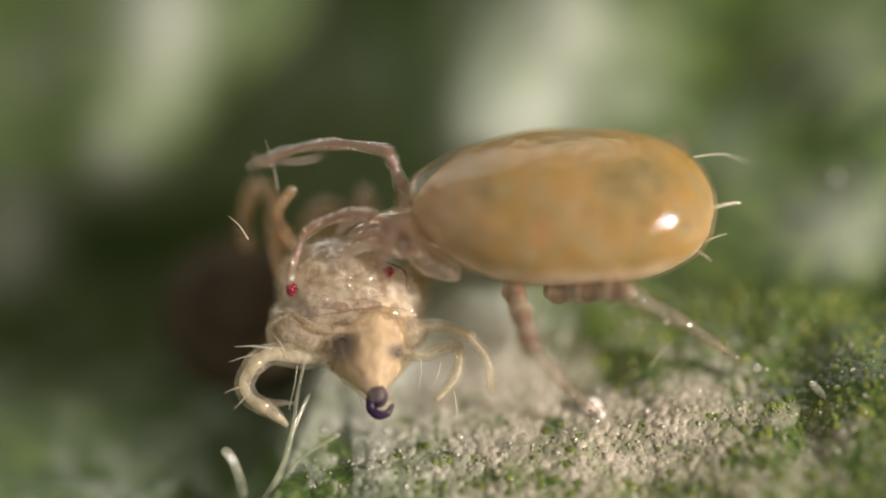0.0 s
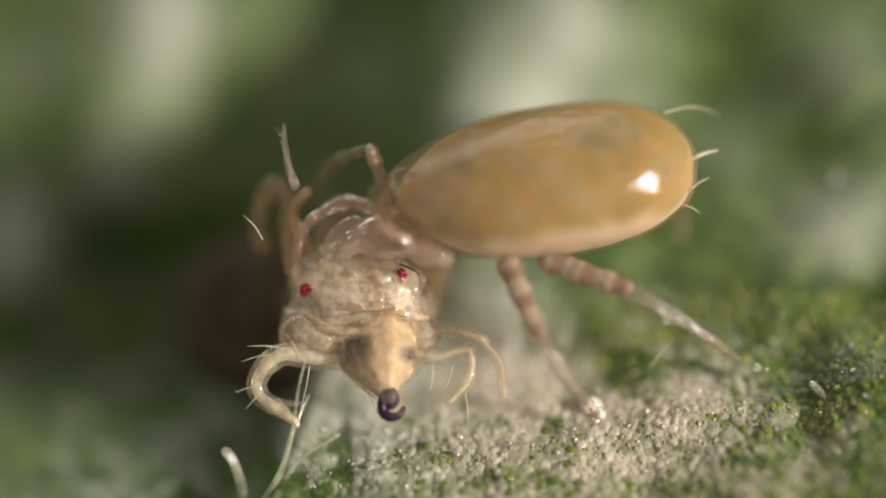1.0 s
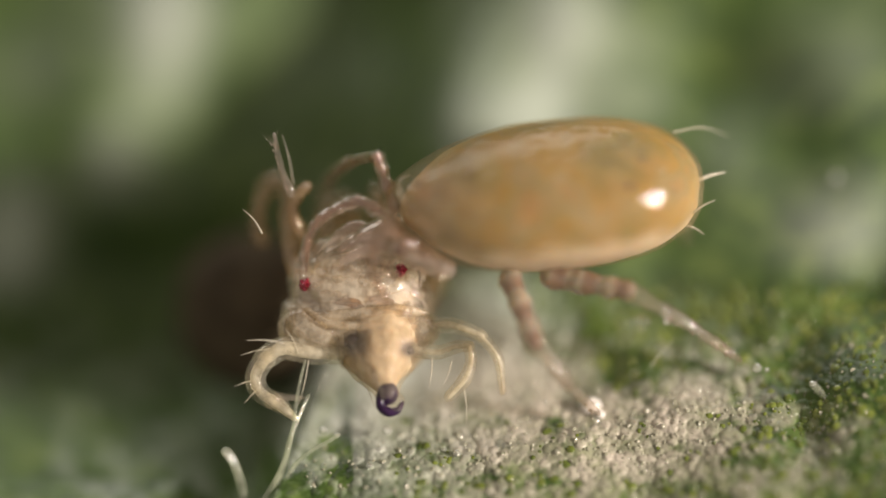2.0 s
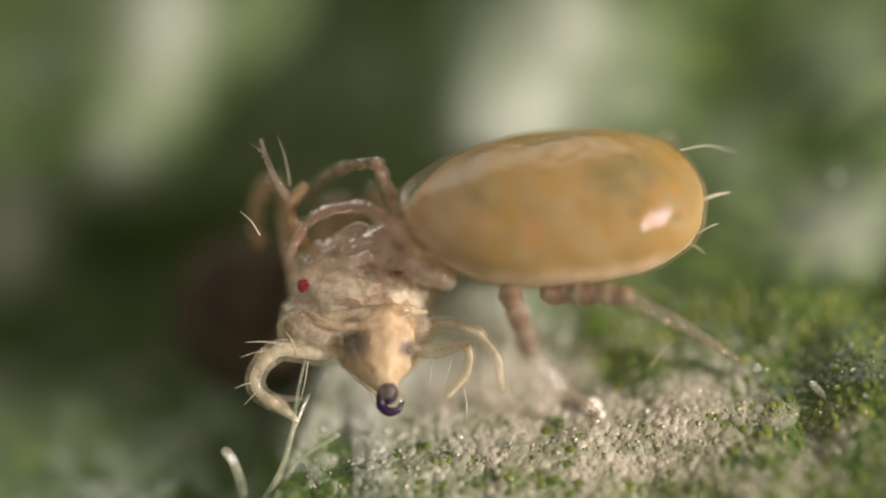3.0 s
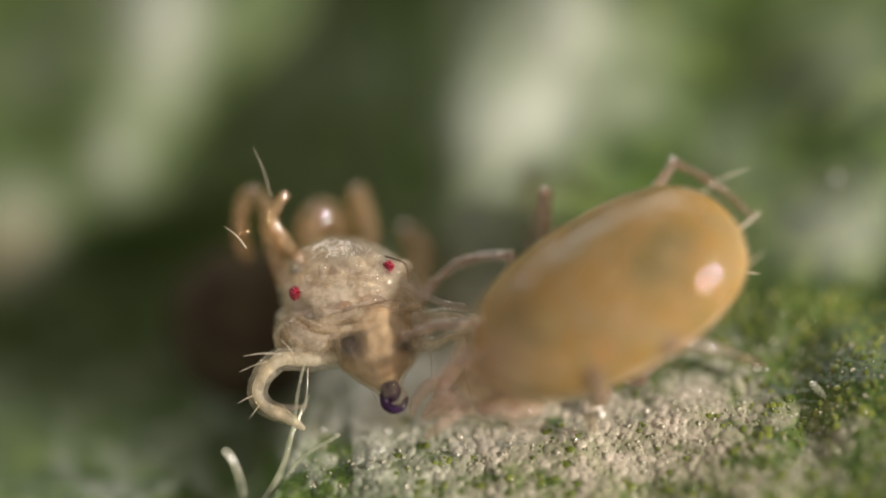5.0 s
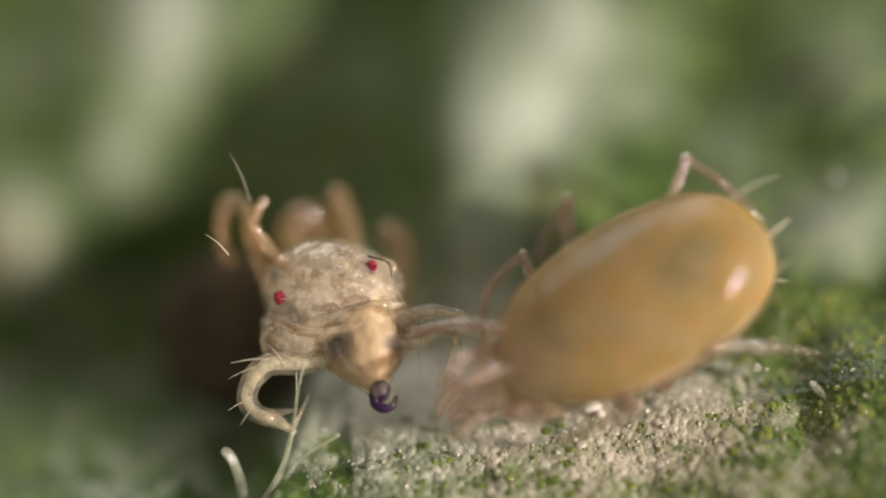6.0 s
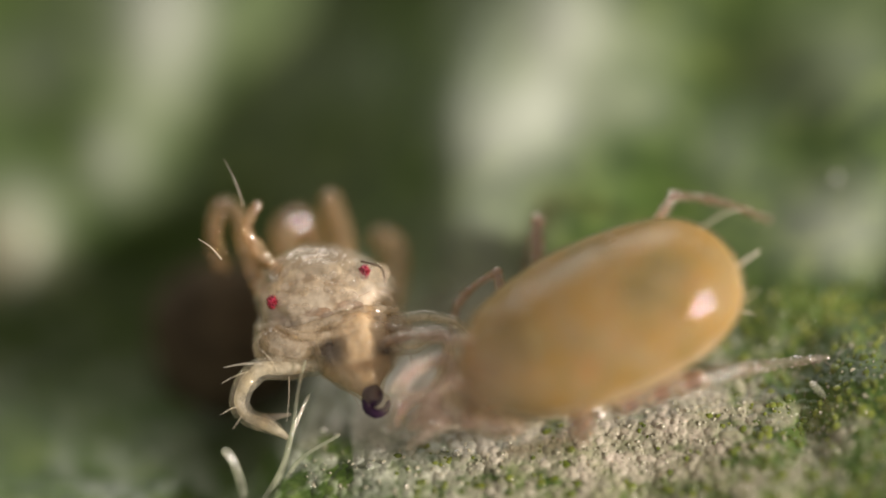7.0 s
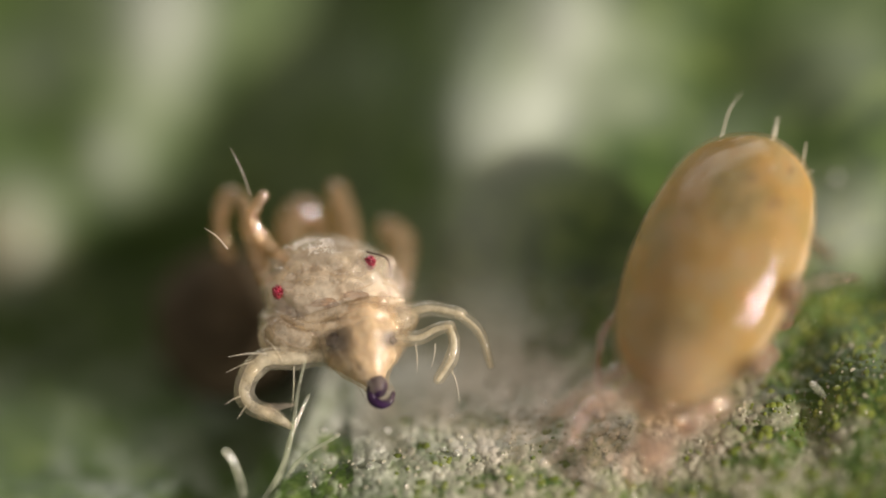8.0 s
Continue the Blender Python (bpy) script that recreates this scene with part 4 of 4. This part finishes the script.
    limb("shin", [(796, 578, -4), (804, 605, -4), (797, 640, -6), (776, 672, -8)], [11, 11, 13, 10], leg, .38)
    leg = limb("middle_leg", [(705, 560, 35), (760, 546, 22), (815, 556, 18)], [17, 14, 12], root, .4)
    limb("shin", [(815, 556, 18), (850, 590, 18), (868, 648, 20)], [11, 10, 7], leg, .3)
    # raised rear legs and feelers behind the head
    for pts, r in ((((470, 500, 60), (446, 420, 105), (432, 358, 130), (402, 350, 140), (388, 400, 145), (400, 450, 145)), (15, 15, 14, 14, 15, 13)),
                   (((505, 460, 70), (470, 430, 55), (448, 385, 45), (466, 345, 45)), (11, 12, 12, 9))):
        part("feeler", tube([pv(*p) for p in pts], [q * (1.15 if k % 2 else .8) for k, q in enumerate(r)], seg=14, wobble=.45), TAN, root, "orange brown feeler")
    part("hind_leg", tube([pv(530, 470, 150), pv(512, 405, 180), pv(535, 372, 190), pv(562, 400, 190), pv(575, 460, 170)], [26, 26, 26, 24, 22], seg=14), TAN, root)
    part("hind_leg", tube([pv(622, 470, 130), pv(615, 400, 160), pv(596, 338, 180)], [22, 22, 20], seg=14), TAN, root)
    part("hind_leg", tube([pv(700, 520, 150), pv(708, 440, 190), pv(690, 408, 200)], [26, 30, 26], seg=14), TAN, root)
    part("abdomen", ellipsoid(pv(420, 580, 350), (150, 140, 110), 32, 20, head_shape), BROWN, root, "dark brown abdomen")
    # bristles
    for a, b, r in (((402, 440, 0), (362, 404, 0), 2.8), ((442, 345, 40), (408, 262, 20), 1.4), ((470, 626, -20), (405, 632, -10), 3), ((448, 640, -10), (400, 660, -10), 2.2),
                    ((432, 700, -10), (398, 716, -10), 2.2), ((440, 712, -10), (420, 742, -10), 2), ((520, 650, -8), (516, 728, -12), 1.8), ((735, 610, -6), (738, 660, -10), 1.8),
                    ((800, 655, -10), (814, 716, -10), 1.8), ((770, 610, -8), (764, 650, -10), 1.8), ((620, 670, -8), (650, 715, -10), 1.4), ((500, 640, -10), (470, 600, -20), 1.8)):
        part("bristle", bristle(pv(*a), pv(*b), r * .65, (2, 3, 0)), SETA, root, "clear glinting bristle")
    part("bristle", bristle(pv(650, 446, -8), pv(692, 490, -6), 2, (14, 10, 8)), DARK_SETA, root, "dark curved bristle")
    return root


prey = make_prey()


# ---- leaf hairs and beads ----
def leaf_hair(points, radii, label="clear glassy leaf hair"):
    m = Matrix.Translation(spot(*points[0]) * U)
    ob = new("leaf_hair", mesh_of("leaf_hair", tube([spot(*p) - spot(*points[0]) for p in points], radii, seg=10), HAIR))
    ob.matrix_world = m
    return tagged(ob, label, "leaf hair", "hairs of the leaf")


leaf_hair([(436, 900, 30), (425, 850, 15), (412, 815, 5), (400, 800, 0)], [11, 10, 10, 10], "short blunt glassy leaf hair with rounded tip")
leaf_hair([(462, 900, 0), (500, 830, -5), (516, 770, -8), (546, 700, 10)], [9, 7, 5, 3], "long clear leaf hair along the fold")
leaf_hair([(490, 880, 5), (530, 815, 0), (600, 770, -5)], [5, 4, 3])
leaf_hair([(480, 870, -5), (512, 790, -12), (528, 690, -14), (540, 640, -14)], [6, 4, 3, 2])
leaf_hair([(1482, 755, 10), (1466, 712, 0), (1440, 682, -5)], [4, 6, 8])
leaf_hair([(1400, 835, -8), (1385, 785, -8), (1368, 735, -6)], [12, 8, 4])
leaf_hair([(1150, 648, 45), (1172, 622, 45), (1196, 598, 50)], [2.5, 2, 1.2], "fine thread-like leaf hair")
leaf_hair([(1520, 830, 20), (1500, 800, 20), (1478, 770, 15)], [12, 9, 6])


def droplet(x, y, d, r, label="tiny clear glinting droplet on the leaf", skin=DROP):
    bm = ellipsoid((0, 0, 0), (r, r * .9, r * .8), 16, 12, lambda p: p * (1 + .12 * noise.noise(p * 1.7 + Vector((x, y, 0)))))
    ob = new("droplet", mesh_of("droplet", bm, skin))
    ob.matrix_world = Matrix.Translation(spot(x, y, d) * U) @ B4
    return tagged(ob, label, "droplet", "droplets on the leaf")


def on_leaf(x, y):
    return float(rough_near(np.array([float(x)]), np.array([float(y)]))[0])


droplet(1046, 720, on_leaf(1046, 720) - 8, 19, "white waxy clump on the leaf", CLUMP)
droplet(1062, 734, on_leaf(1062, 734) - 5, 9, "white waxy clump on the leaf", CLUMP)
for dx, dy, dr in ((685, 762, 9), (965, 712, 4), (1340, 652, 9), (1357, 655, 5), (808, 803, 7), (786, 797, 5), (572, 762, 7), (596, 770, 5), (654, 826, 6), (1180, 570, 7), (800, 737, 4)):
    droplet(dx, dy, min(on_leaf(dx, dy) - dr * .6, 30), dr)

droplet(1438, 680, -9, 7)
droplet(1480, 318, on_leaf(1480, 318) - 8, 10)


def motions():
    walk(mite, [(t, mite_pose(t)) for t in TICKS])
    for key, (leg, foot) in mite_legs.items():
        first, second = leg_rows(key)
        walk(leg, first)
        walk(foot, second)
    walk(raised, [(t, raised_pose(t)) for t in TICKS])
    walk(prey, [(t, prey_pose(t)) for t in TICKS])


motions()
